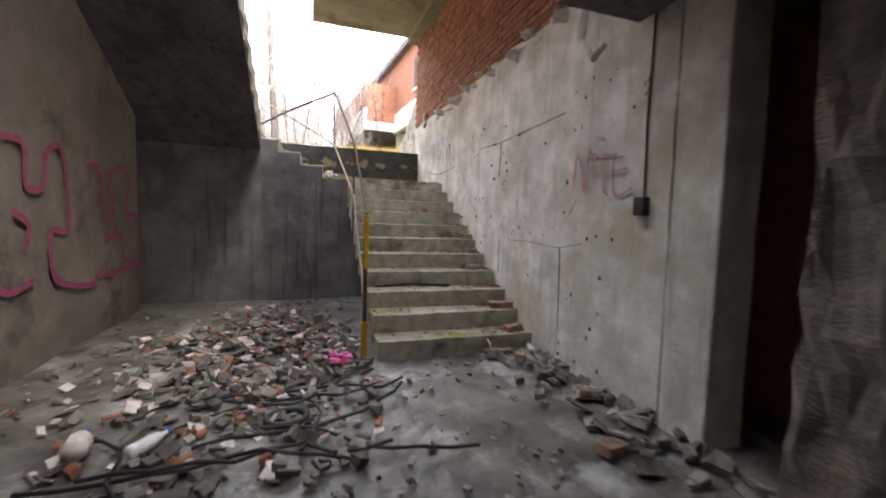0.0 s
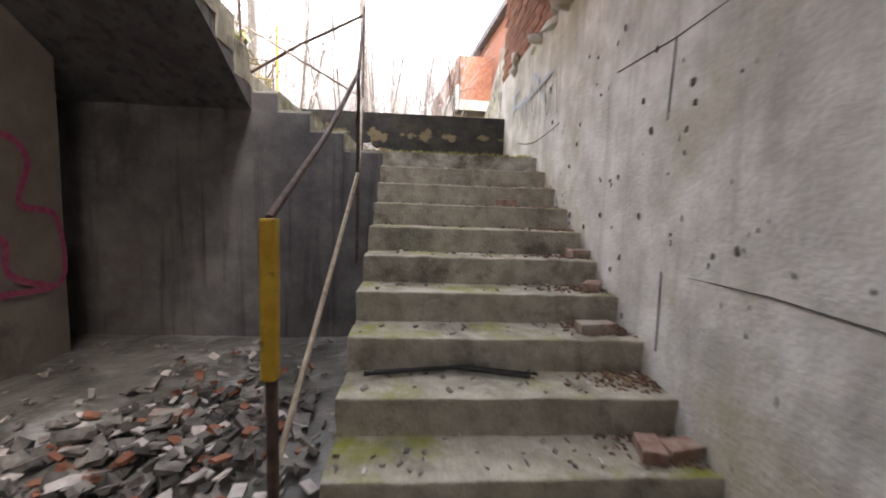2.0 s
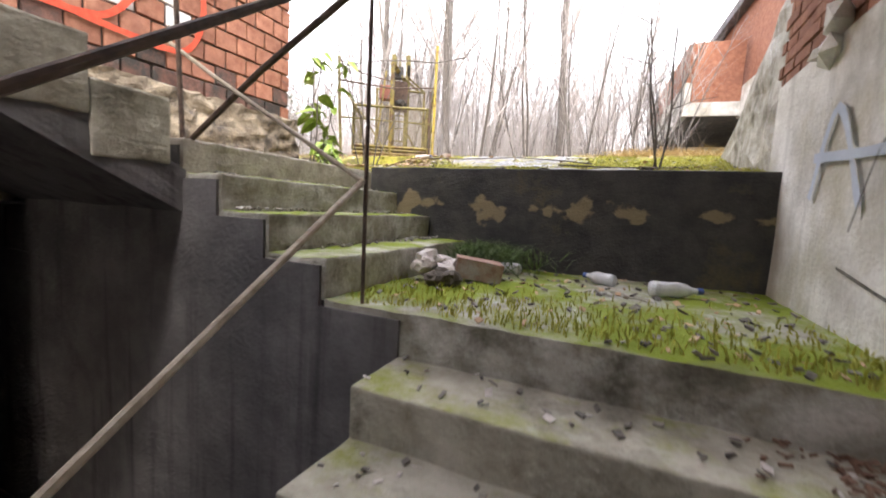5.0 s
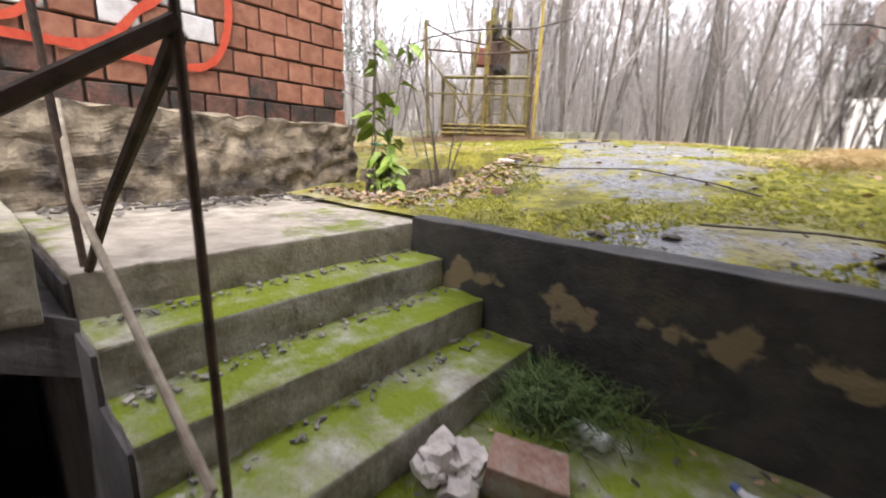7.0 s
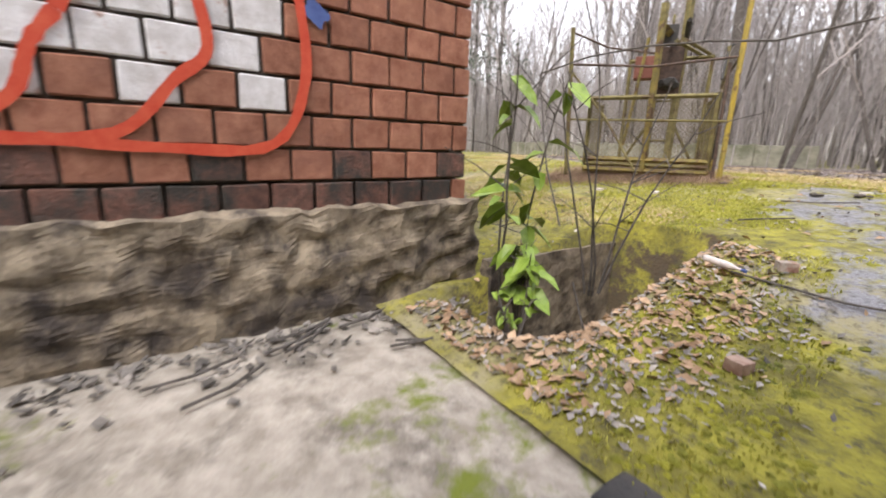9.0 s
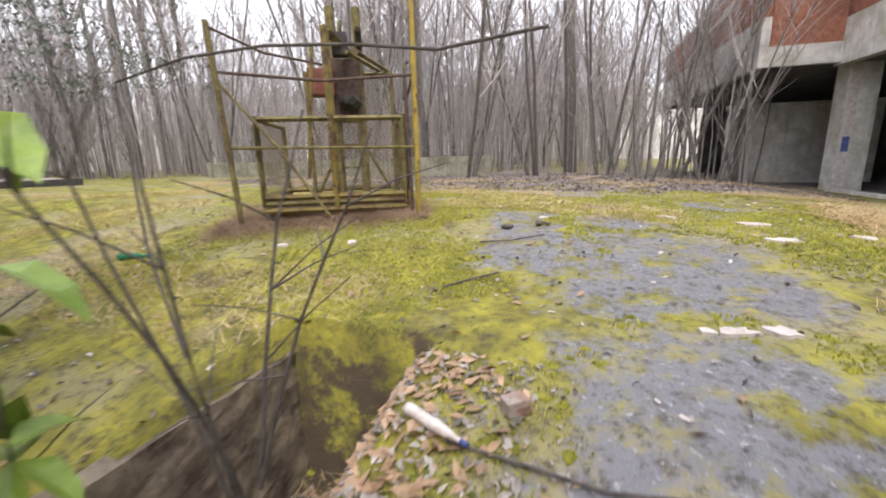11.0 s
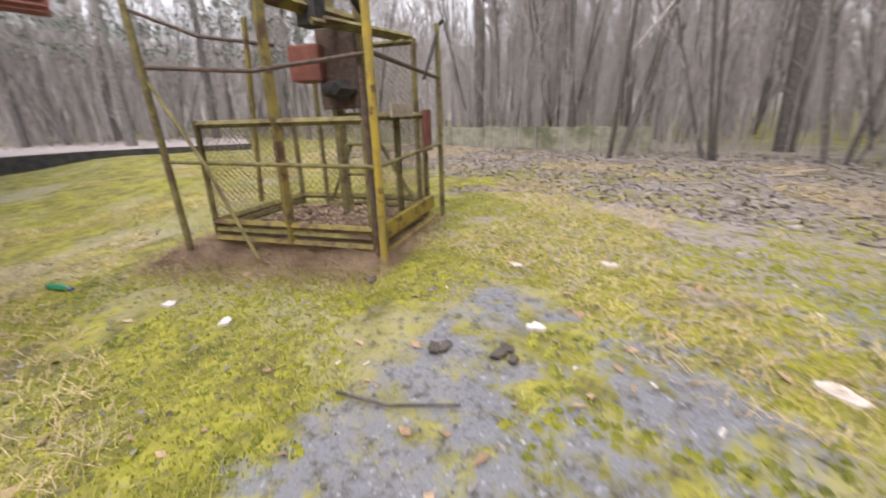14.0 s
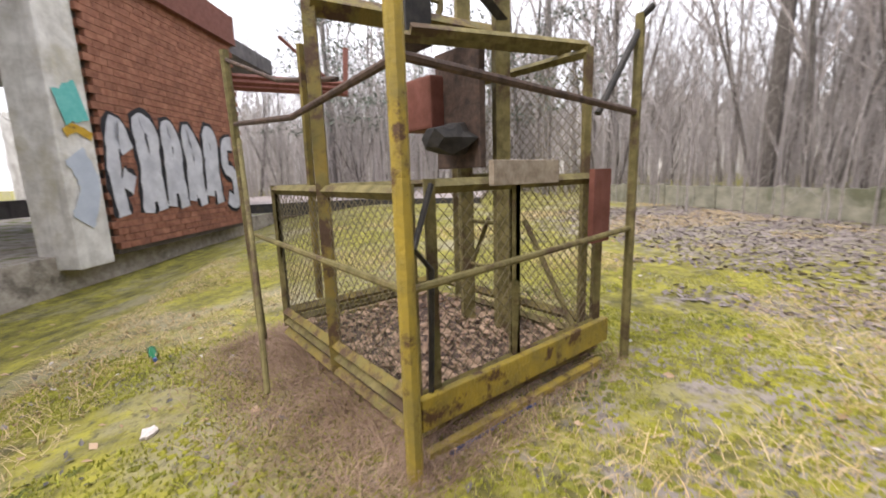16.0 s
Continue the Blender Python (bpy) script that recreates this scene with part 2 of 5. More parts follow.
BLACKP = mat("black spray paint", (0.015, 0.015, 0.02), (0.03, 0.03, 0.035), 10, 0.7, 0.1)
BLUEP = mat("blue spray paint", (0.06, 0.09, 0.25), (0.10, 0.15, 0.36), 8, 0.7, 0.1)
TEAL = mat("teal spray paint", (0.10, 0.42, 0.40), (0.16, 0.5, 0.47), 8, 0.7, 0.1)
PALEBLUE = mat("pale blue spray paint", (0.42, 0.47, 0.56), (0.5, 0.55, 0.63), 3, 0.85, 0.1)
PINKP = mat("pink plastic", (0.65, 0.08, 0.32), (0.75, 0.15, 0.42), 8, 0.4, 0.1)
GREENG = mat("green glass", (0.02, 0.14, 0.06), (0.03, 0.2, 0.09), 8, 0.15, 0.0)
CRACK = mat("dirt in a joint", (0.08, 0.075, 0.07), (0.20, 0.19, 0.17), 25, 0.95, 0.2)
REDDUST = mat("brick dust and crumbs", (0.15, 0.085, 0.06), (0.28, 0.18, 0.13), 12, 0.95, 0.8, rnd=0.4)
WHITEBRICK = mat("white-sprayed clay block", (0.50, 0.48, 0.47), (0.70, 0.69, 0.70), 9, 0.8, 0.35, (0.34, 0.20, 0.15), 6, 0.58, 0.66, rnd=0.15)
DARKBRICK = mat("damp dark clay block", (0.09, 0.05, 0.04), (0.20, 0.10, 0.075), 8, 0.85, 0.6, (0.05, 0.045, 0.04), 3, 0.45, 0.6, rnd=0.4)
CLEAR = mat("crumpled clear plastic", (0.55, 0.56, 0.60), (0.72, 0.73, 0.76), 15, 0.15, 0.3)
CABLE = mat("black rubber", (0.015, 0.015, 0.016), (0.03, 0.03, 0.03), 10, 0.6, 0.1)
REDCAP = mat("red plastic", (0.6, 0.05, 0.03), (0.7, 0.08, 0.05), 8, 0.4, 0.1)


# ---- mesh helpers ----
def add_box(bm, x0, x1, y0, y1, z0, z1, m=None):
    v = [bm.verts.new(Vector((x, y, z)) if m is None else m @ Vector((x, y, z))) for x in (x0, x1) for y in (y0, y1) for z in (z0, z1)]
    for f in ((0, 1, 3, 2), (4, 6, 7, 5), (0, 4, 5, 1), (2, 3, 7, 6), (0, 2, 6, 4), (1, 5, 7, 3)):
        bm.faces.new([v[i] for i in f])
    return v


def add_tube(bm, pts, r0, r1=None, sides=8):
    """A tapered tube along a line of points."""
    r1 = r0 if r1 is None else r1
    pts = [Vector(p) for p in pts]
    rings = []
    for i, p in enumerate(pts):
        d = (pts[min(i + 1, len(pts) - 1)] - pts[max(i - 1, 0)]).normalized()
        a = d.orthogonal().normalized()
        if i and abs(d.z) < 0.99:
            a = d.cross(Vector((0, 0, 1))).normalized()
        elif abs(d.z) < 0.99:
            a = d.cross(Vector((0, 0, 1))).normalized()
        b = d.cross(a)
        r = r0 + (r1 - r0) * i / (len(pts) - 1)
        rings.append([bm.verts.new(p + r * (math.cos(6.2832 * k / sides) * a + math.sin(6.2832 * k / sides) * b)) for k in range(sides)])
    for q, w in zip(rings, rings[1:]):
        for k in range(sides):
            bm.faces.new((q[k], q[(k + 1) % sides], w[(k + 1) % sides], w[k]))
    if sides > 2:
        bm.faces.new(rings[0][::-1])
        bm.faces.new(rings[-1])


def finish(bm, name, material, bevel=0.0, rough=0.0, cuts=0, smooth=False):
    if bevel:
        bmesh.ops.bevel(bm, geom=bm.edges[:], offset=bevel, segments=2, profile=0.6, affect="EDGES")
    if cuts:
        long_edges = [e for e in bm.edges if e.calc_length() > 0.15]
        bmesh.ops.subdivide_edges(bm, edges=long_edges, cuts=cuts, use_grid_fill=True)
    if rough:
        for v in bm.verts:
            v.co += rough * noise.noise_vector(v.co * 9.0)
    bmesh.ops.recalc_face_normals(bm, faces=bm.faces[:])
    me = bpy.data.meshes.new(name)
    bm.to_mesh(me)
    bm.free()
    me.materials.append(material)
    if smooth:
        for p in me.polygons:
            p.use_smooth = True
    return me


def part(name, bm, material, parent, label="", bevel=0.0, rough=0.0, cuts=0, smooth=False):
    ob = new(name, finish(bm, name, material, bevel, rough, cuts, smooth))
    ob.parent = parent
    return tagged(ob, label)


def thing(name, bm, material, label, category, group="", kind="", bevel=0.0, rough=0.0, cuts=0, smooth=False):
    return tagged(new(name, finish(bm, name, material, bevel, rough, cuts, smooth)), label, category, group, kind)


def boxes(*bb):
    bm = bmesh.new()
    for b in bb:
        add_box(bm, *b)
    return bm


def tubes(*tt, sides=8):
    bm = bmesh.new()
    for pts, r in tt:
        add_tube(bm, pts, r, sides=sides)
    return bm


def ribbon(bm, pts, width, place):
    """A flat stroke along a smoothed line in a plane; place(u, v) gives the world point."""
    pp = [Vector(p).to_2d() for p in pts]
    fine_pts = []
    for i in range(len(pp) - 1):
        p0, p1, p2, p3 = pp[max(i - 1, 0)], pp[i], pp[i + 1], pp[min(i + 2, len(pp) - 1)]
        for k in range(6):
            t = k / 6
            fine_pts.append(0.5 * ((2 * p1) + (p2 - p0) * t + (2 * p0 - 5 * p1 + 4 * p2 - p3) * t * t + (3 * p1 - p0 - 3 * p2 + p3) * t ** 3))
    fine_pts.append(pp[-1])
    prev = None
    for i, p in enumerate(fine_pts):
        d = fine_pts[min(i + 1, len(fine_pts) - 1)] - fine_pts[max(i - 1, 0)]
        d = d.normalized() if d.length > 1e-6 else Vector((1, 0))
        nn = Vector((-d.y, d.x)) * width / 2 * (0.85 + 0.3 * random.random())
        q = (bm.verts.new(place(*(p + nn))), bm.verts.new(place(*(p - nn))))
        if prev:
            bm.faces.new((prev[0], prev[1], q[1], q[0]))
        prev = q


def blob(bm, c, r, squash=(1, 1, 1), rough=0.25, sub=1, seed=0):
    m = Matrix.Translation(c) @ Matrix.Rotation(random.random() * 6.28, 4, "Z")
    res = bmesh.ops.create_icosphere(bm, subdivisions=sub, radius=r)
    for v in res["verts"]:
        k = 1 + rough * noise.noise(v.co / r * 1.7 + Vector((seed, seed * 2, 0)))
        v.co = m @ Vector((v.co.x * squash[0] * k, v.co.y * squash[1] * k, v.co.z * squash[2] * k))


def sheet_bm(polys):
    bm = bmesh.new()
    for poly in polys:
        bm.faces.new([bm.verts.new(p) for p in poly])
    return bm


# ---- measures ----
D, RISE, W, YL, YW, ZL, ZS = 0.32, 0.18, 1.62, 3.2, 4.9, 1.98, 2.70
XS = (-0.385, -0.722, -1.04, -1.335)
BX, BY, BZ = -3.21, 5.80, 3.55


def smooth(a, b, t):
    t = min(1, max(0, (t - a) / (b - a)))
    return t * t * (3 - 2 * t)


def height(x, y):
    """The lie of the land outside."""
    z = 2.72 + 0.09 * smooth(4.9, 5.6, y) + 0.36 * smooth(5.6, 7.6, y) + 0.22 * smooth(7.6, 10.5, y) * (1 - smooth(-2.5, 3.5, x)) + 0.06 * smooth(7, 9, y)
    z -= 0.22 * smooth(1.0, 4.5, x) * smooth(8, 14, y)
    z += 0.10 * smooth(-6, -12, x)
    z += 0.015 * noise.noise(Vector((x * 1.3, y * 1.3, 0))) + 0.012 * noise.noise(Vector((x * 5, y * 5, 3)))
    if -2.96 < x < -1.8 and 5.2 < y < 7.41:
        z -= 1.05 * smooth(-1.95, -2.7, x) * smooth(5.3, 5.9, y)
    return z


# ---- ground ----
def lines(lo, hi, fixed, near_lo, near_hi, step):
    a = set(round(v, 3) for v in fixed)
    v = near_lo
    while v < near_hi:
        if all(abs(v - q) > step * 0.4 for q in fixed):
            a.add(round(v, 3))
        v += step
    v, s = near_hi, step
    while v < hi:
        a.add(round(v, 3))
        s *= 1.25
        v += s
    a.add(hi)
    v, s = near_lo, step
    while v > lo:
        a.add(round(v, 3))
        s *= 1.25
        v -= s
    a.add(lo)
    return sorted(a)


gx = lines(-400, 400, (-3.57, -2.97, -2.95, -3.2, 1.9), -8, 5, 0.1)
gy = lines(-300, 600, (4.9, 7.4, 7.42), 4.9, 15, 0.1)
verts, faces, idx = [], [], {}
for j, y in enumerate(gy):
    for i, x in enumerate(gx):
        idx[i, j] = len(verts)
        verts.append((x, y, height(x, y)))
for j in range(len(gy) - 1):
    for i in range(len(gx) - 1):
        cx, cy = (gx[i] + gx[i + 1]) / 2, (gy[j] + gy[j + 1]) / 2
        if cy < 4.9 and -9 < cy and -3.2 < cx < 1.9:
            continue
        if -9 < cy < 5.0 and -3.57 < cx < 1.9:
            continue
        faces.append((idx[i, j], idx[i + 1, j], idx[i + 1, j + 1], idx[i, j + 1]))
me = bpy.data.meshes.new("ground")
me.from_pydata(verts, [], faces)


def ground_material():
    m = mat("mossy yard", (0.11, 0.10, 0.03), (0.35, 0.325, 0.05), 3.6, 0.95, 1.0, (0.30, 0.27, 0.16), 0.8, 0.5, 0.64, fine=45)
    n, l = m.node_tree.nodes, m.node_tree.links
    b = n["Principled BSDF"]
    out = b.inputs["Base Color"].links[0].from_socket
    geo = n.new("ShaderNodeNewGeometry")
    t = n.new("ShaderNodeTexNoise")
    t.inputs["Scale"].default_value = 4.5
    t.inputs["Detail"].default_value = 9
    t.inputs["Roughness"].default_value = 0.72
    l.new(geo.outputs["Position"], t.inputs["Vector"])

    def patch(places, colour, soft, amount, out):
        tot = None
        for x, y, r in places:
            d = n.new("ShaderNodeVectorMath")
            d.operation = "DISTANCE"
            d.inputs[1].default_value = (x, y, height(x, y))
            l.new(geo.outputs["Position"], d.inputs[0])
            k = n.new("ShaderNodeMapRange")
            k.inputs[1].default_value, k.inputs[2].default_value = r * 1.35, r * 0.45
            l.new(d.outputs["Value"], k.inputs[0])
            if tot is None:
                tot = k.outputs[0]
            else:
                mx = n.new("ShaderNodeMath")
                mx.operation = "MAXIMUM"
                l.new(tot, mx.inputs[0])
                l.new(k.outputs[0], mx.inputs[1])
                tot = mx.outputs[0]
        ad = n.new("ShaderNodeMath")
        ad.operation = "MULTIPLY_ADD"
        ad.inputs[1].default_value = 0.29
        l.new(tot, ad.inputs[0])
        l.new(t.outputs["Fac"], ad.inputs[2])
        k = n.new("ShaderNodeMapRange")
        k.inputs[1].default_value, k.inputs[2].default_value = 0.68, 0.68 + soft
        k.inputs[4].default_value = amount
        l.new(ad.outputs[0], k.inputs[0])
        x = n.new("ShaderNodeMix")
        x.data_type = "RGBA"
        x.inputs[7].default_value = (*colour, 1)
        l.new(k.outputs[0], x.inputs[0])
        l.new(out, x.inputs[6])
        return x.outputs[2], k.outputs[0]

    out, _ = patch(((-2.0, 13, 3.5), (0, 16, 4), (-9, 17, 5), (2, 22, 6), (-4, 20, 6), (-14, 24, 8), (6, 28, 9)), (0.29, 0.25, 0.235), 0.12, 0.9, out)
    out, _ = patch(((1.3, 8.7, 0.9), (2.0, 8.6, 1.1), (1.6, 10.2, 1.0), (3.2, 11.5, 1.5), (2.4, 9.5, 1.0)), (0.56, 0.40, 0.20), 0.1, 0.9, out)
    # Bare wet earth; the bluish grey paints in some of the reflected sky.
    out, bare = patch(((-0.8, 7.3, 0.8), (-0.1, 7.1, 0.7), (-2.0, 10.0, 0.45), (-0.9, 6.9, 0.75), (-0.3, 6.5, 0.6), (-1.0, 8.3, 0.7), (-0.7, 9.0, 0.8), (-1.7, 8.8, 0.7), (-1.9, 9.4, 0.5), (0.0, 5.25, 0.5), (0.9, 5.3, 0.6), (-0.2, 11.2, 0.9), (-1.1, 9.9, 0.6), (-0.4, 8.4, 0.6), (-1.3, 9.0, 0.7)), (0.19, 0.19, 0.215), 0.12, 0.92, out)
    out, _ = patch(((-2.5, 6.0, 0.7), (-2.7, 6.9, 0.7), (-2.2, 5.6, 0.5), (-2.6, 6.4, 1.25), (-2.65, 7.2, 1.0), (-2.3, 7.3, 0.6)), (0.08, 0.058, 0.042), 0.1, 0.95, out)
    w = n.new("ShaderNodeTexNoise")
    w.inputs["Scale"].default_value = 16.0
    w.inputs["Detail"].default_value = 8
    w.inputs["Roughness"].default_value = 0.75
    l.new(geo.outputs["Position"], w.inputs["Vector"])
    k = n.new("ShaderNodeMapRange")
    k.inputs[1].default_value, k.inputs[2].default_value = 0.5, 0.66
    k.inputs[4].default_value = 0.9
    l.new(w.outputs["Fac"], k.inputs[0])
    film = n.new("ShaderNodeMapRange")
    film.inputs[1].default_value, film.inputs[2].default_value = 0.42, 0.6
    film.inputs[3].default_value, film.inputs[4].default_value = 0.2, 0.7
    l.new(w.outputs["Fac"], film.inputs[0])
    gloss = n.new("ShaderNodeMix")
    gloss.inputs[2].default_value = 0.95
    l.new(bare, gloss.inputs[0])
    l.new(film.outputs[0], gloss.inputs[3])
    l.new(gloss.outputs[0], b.inputs["Roughness"])
    x = n.new("ShaderNodeMix")
    x.data_type = "RGBA"
    x.inputs[7].default_value = (0.07, 0.062, 0.045, 1)
    l.new(k.outputs[0], x.inputs[0])
    l.new(out, x.inputs[6])
    spots = n.new("ShaderNodeTexNoise")
    spots.inputs["Scale"].default_value = 30.0
    spots.inputs["Detail"].default_value = 3
    l.new(geo.outputs["Position"], spots.inputs["Vector"])
    fleck = n.new("ShaderNodeMapRange")
    fleck.inputs[1].default_value, fleck.inputs[2].default_value = 0.62, 0.72
    l.new(spots.outputs["Fac"], fleck.inputs[0])
    on_bare = n.new("ShaderNodeMath")
    on_bare.operation = "MULTIPLY"
    l.new(fleck.outputs[0], on_bare.inputs[0])
    l.new(bare, on_bare.inputs[1])
    pale = n.new("ShaderNodeMix")
    pale.data_type = "RGBA"
    pale.inputs[7].default_value = (0.37, 0.37, 0.39, 1)
    l.new(on_bare.outputs[0], pale.inputs[0])
    l.new(x.outputs[2], pale.inputs[6])
    l.new(pale.outputs[2], b.inputs["Base Color"])
    return m


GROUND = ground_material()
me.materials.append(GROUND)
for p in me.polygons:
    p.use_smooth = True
tagged(new("ground", me), "uneven yard ground with yellow-green moss and bare patches tinted with sky sheen", "ground", kind="structure")

# ---- basement and stairwell ----

def rough_floor(x0, x1, y0, y1, z, step, amp):
    nx, ny = int((x1 - x0) / step) + 1, int((y1 - y0) / step) + 1
    vs = [(x0 + (x1 - x0) * i / (nx - 1), y0 + (y1 - y0) * j / (ny - 1), 0) for j in range(ny) for i in range(nx)]
    vs = [(x, y, z + amp * noise.noise(Vector((x * 2, y * 2, 1))) + amp * 0.5 * noise.noise(Vector((x * 8, y * 8, 5)))) for x, y, _ in vs]
    fs = [(j * nx + i, j * nx + i + 1, (j + 1) * nx + i + 1, (j + 1) * nx + i) for j in range(ny - 1) for i in range(nx - 1)]
    q = bpy.data.meshes.new("floor")
    q.from_pydata(vs, [], fs)
    return q


fl = rough_floor(-4.5, 4.5, -8.0, 3.3, 0.0, 0.08, 0.03)
fl.materials.append(DIRT)
tagged(new("floor", fl), "dirty concrete basement floor with rubble, dust and painted wet sheen", "floor", kind="structure")
thing("wall_east", boxes((W, W + 0.28, -1.62, 5.2, -0.1, 3.3)), CONC, "stained pale board-marked concrete wall beside the stairs", "wall", kind="structure", cuts=12, rough=0.012)
thing("wall_pilaster", boxes((W - 0.03, W + 0.28, -2.0, -1.66, -0.1, 3.3)), CONC, "pale concrete pilaster at the end of the stair wall", "pilaster", kind="structure", bevel=0.02, cuts=6, rough=0.01)
thing("wall_north_basement", boxes((-4.19, 0.0, 3.185, 3.2, -0.1, 1.95), (-2.95, XS[0] - 0.02, 3.185, 3.2, 1.95, 2.13), (-2.95, XS[1] - 0.02, 3.185, 3.2, 2.13, 2.31), (-2.95, XS[2] - 0.02, 3.185, 3.2, 2.31, 2.49), (-2.95, XS[3] - 0.02, 3.185, 3.2, 2.49, 2.66)), DARKC, "grimy concrete wall under the upper flight, darkened for shade", "wall", kind="structure")
bm = bmesh.new()
ends = []
for y in (2.7, 0.9, -0.9, -2.6, -8.0):
    top = 2.31 + 0.52 * (3.2 - max(y, -2.6)) + 0.06
    ends.append([bm.verts.new((x, y, z)) for x, z in ((-3.0, -0.1), (-2.75, -0.1), (-2.75, top), (-3.0, top))])
for a, b in zip(ends, ends[1:]):
    for k in range(4):
        bm.faces.new((a[k], a[(k + 1) % 4], b[(k + 1) % 4], b[k]))
bm.faces.new(ends[0])
bm.faces.new(ends[-1])
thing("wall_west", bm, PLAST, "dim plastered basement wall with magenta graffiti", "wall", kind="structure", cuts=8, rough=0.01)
# Walls and lid added behind the corner to stop skylight leaking in.
thing("wall_west_outer", boxes((-4.4, -4.2, 2.0, 3.45, -0.1, 2.3), (-4.2, -3.3, 3.2, 3.45, -0.1, 2.3), (-4.2, -3.0, 2.0, 2.2, -0.1, 2.3), (-4.2, -3.0, 2.2, 3.2, 2.28, 2.3)), DARKC, "added concrete walls and lid keeping skylight out of the corner", "wall", kind="structure")
thing("wall_south", boxes((-4.4, 4.7, -8.2, -8, -0.1, 5.3)), DARKC, "back wall of the basement, darkened for shade", "wall", kind="structure")
thing("wall_far_east", boxes((4.5, 4.7, -8, -1.0, -0.1, 5.3), (1.9, 4.5, -1.2, -1.0, -0.1, 5.3)), BRICK, "dark red wall of the side room", "wall", kind="structure")
# The last two slabs are added over the side room to block skylight.
thing("ceiling", boxes((-3.0, -0.3, -8.2, -2.6, 5.28, 5.5), (-1.33, 4.7, -8.2, -2.6, 2.75, 3.0), (0.9, W - 0.04, -2.6, -1.3, 2.76, 3.0), (W + 0.29, 4.7, -2.6, -1.0, 2.75, 3.0), (W - 0.04, W + 0.29, -2.6, -2.02, 2.75, 3.0)), DARKC, "grimy concrete ceiling slab over the basement, darkened for shade", "ceiling", kind="structure")
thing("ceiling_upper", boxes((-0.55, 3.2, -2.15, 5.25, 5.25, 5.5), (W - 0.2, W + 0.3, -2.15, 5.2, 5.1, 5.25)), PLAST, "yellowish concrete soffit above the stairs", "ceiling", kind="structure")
thing("ceiling_beam", boxes((-0.3, W + 0.28, -2.4, -2.14, 3.0, 5.25)), CONC, "concrete downstand beam above the opening", "beam", kind="structure")
thing("wall_retaining_back", boxes((-3.3, -1.36, 3.205, 4.9, -0.1, ZS - 0.32)), DARKC, "concrete mass under the upper slab", "wall", kind="structure")

# main flight
stairs = new("staircase")
tagged(stairs, "worn concrete basement stairs with broken edges and dust", "staircase")
for i in range(10):
    bm = bmesh.new()
    add_box(bm, 0.0, W, i * D, (i + 1) * D + (0.03 if i < 9 else 0.0), max(0.0, i * RISE - 0.12) if i else -0.05, (i + 1) * RISE - (0.0))
    part("step", bm, STEP, stairs, bevel=0.012, cuts=14, rough=0.008)
part("landing", boxes((-0.385, W, YL, YW, ZL - 0.2, ZL)), STEP2, stairs, "mossy concrete landing", cuts=20, rough=0.012)
part("landing_support", boxes((-0.3, W, YL + 0.02, YW, -0.05, ZL - 0.2)), DARKC, stairs)
upper = new("upper_staircase")
tagged(upper, "short mossy concrete flight up to the yard", "staircase")
for i in range(3):
    part("step", boxes((XS[i + 1] - 0.02, XS[i], YL, YW, ZL - 0.01, ZL + RISE * (i + 1))), STEP2, upper, bevel=0.014, cuts=14, rough=0.011)
part("side_wall", boxes((XS[3], XS[0] + 0.0, YL + 0.012, YW, 1.0, ZL - 0.02)), DARKC, upper)
thing("pavement", boxes((-3.6, XS[3], 3.2, YW + 0.35, ZS - 0.3, ZS)), SLAB, "pale concrete slab at the top of the steps, mossy at its end", "pavement", kind="structure", bevel=0.012, cuts=18, rough=0.008)
# flight that climbs on from the slab, over the basement
SX0, SX1, RUN = -3.06, -1.31, 0.335
def soffit_z(y):
    return 2.31 + 0.52 * (3.2 - y)


climb = tagged(new("climbing_staircase"), "raw concrete flight climbing from the slab over the basement", "staircase")
bm = bmesh.new()
ends = []
for y in (3.2, 1.6, 0.0, -1.6, -2.62):
    z = soffit_z(y)
    ends.append([bm.verts.new((SX0, y, z)), bm.verts.new((SX1, y, z)), bm.verts.new((SX1, y, z + 0.22)), bm.verts.new((SX0, y, z + 0.22))])
for a, b in zip(ends, ends[1:]):
    for k in range(4):
        bm.faces.new((a[k], a[(k + 1) % 4], b[(k + 1) % 4], b[k]))
bm.faces.new(ends[0])
bm.faces.new(ends[-1])
part("soffit_slab", bm, DARKC, climb, "grimy sloping underside darkened for shade", cuts=6, rough=0.012)
for i in range(16):
    y = 3.12 - RUN * i
    part("step", boxes((SX0, SX1 + 0.012, y - RUN, y, soffit_z(y) + 0.2, ZS + 0.174 * (i + 1))), STEP, climb, bevel=0.012, cuts=6, rough=0.01)
thing("wall_retaining", boxes((XS[3] + 0.002, W + 0.3, YW, YW + 0.2, 1.6, 2.74)), TARWALL, "low retaining wall with flaking black tar", "retaining wall", kind="structure", bevel=0.012, cuts=16, rough=0.008)
bm = bmesh.new()
q = [(W + 0.02, 5.2), (W + 0.02, 7.2), (W + 0.6, 7.2), (W + 0.6, 5.2)]
lo = [bm.verts.new((x, y, 2.6)) for x, y in q]
hi = [bm.verts.new((x, y, 4.0 if y < 6 else 3.0)) for x, y in q]
bm.faces.new(hi)
for k in range(4):
    bm.faces.new((lo[k], lo[(k + 1) % 4], hi[(k + 1) % 4], hi[k]))
thing("wing_wall", bm, STEP2, "sloping mossy concrete wing wall beside the stairwell", "wall", kind="structure", cuts=8, rough=0.03)

# rough brick pier and opening beside the stair wall
bm = bmesh.new()
add_box(bm, 1.5, 1.95, -3.3, -2.48, -0.05, 2.75)
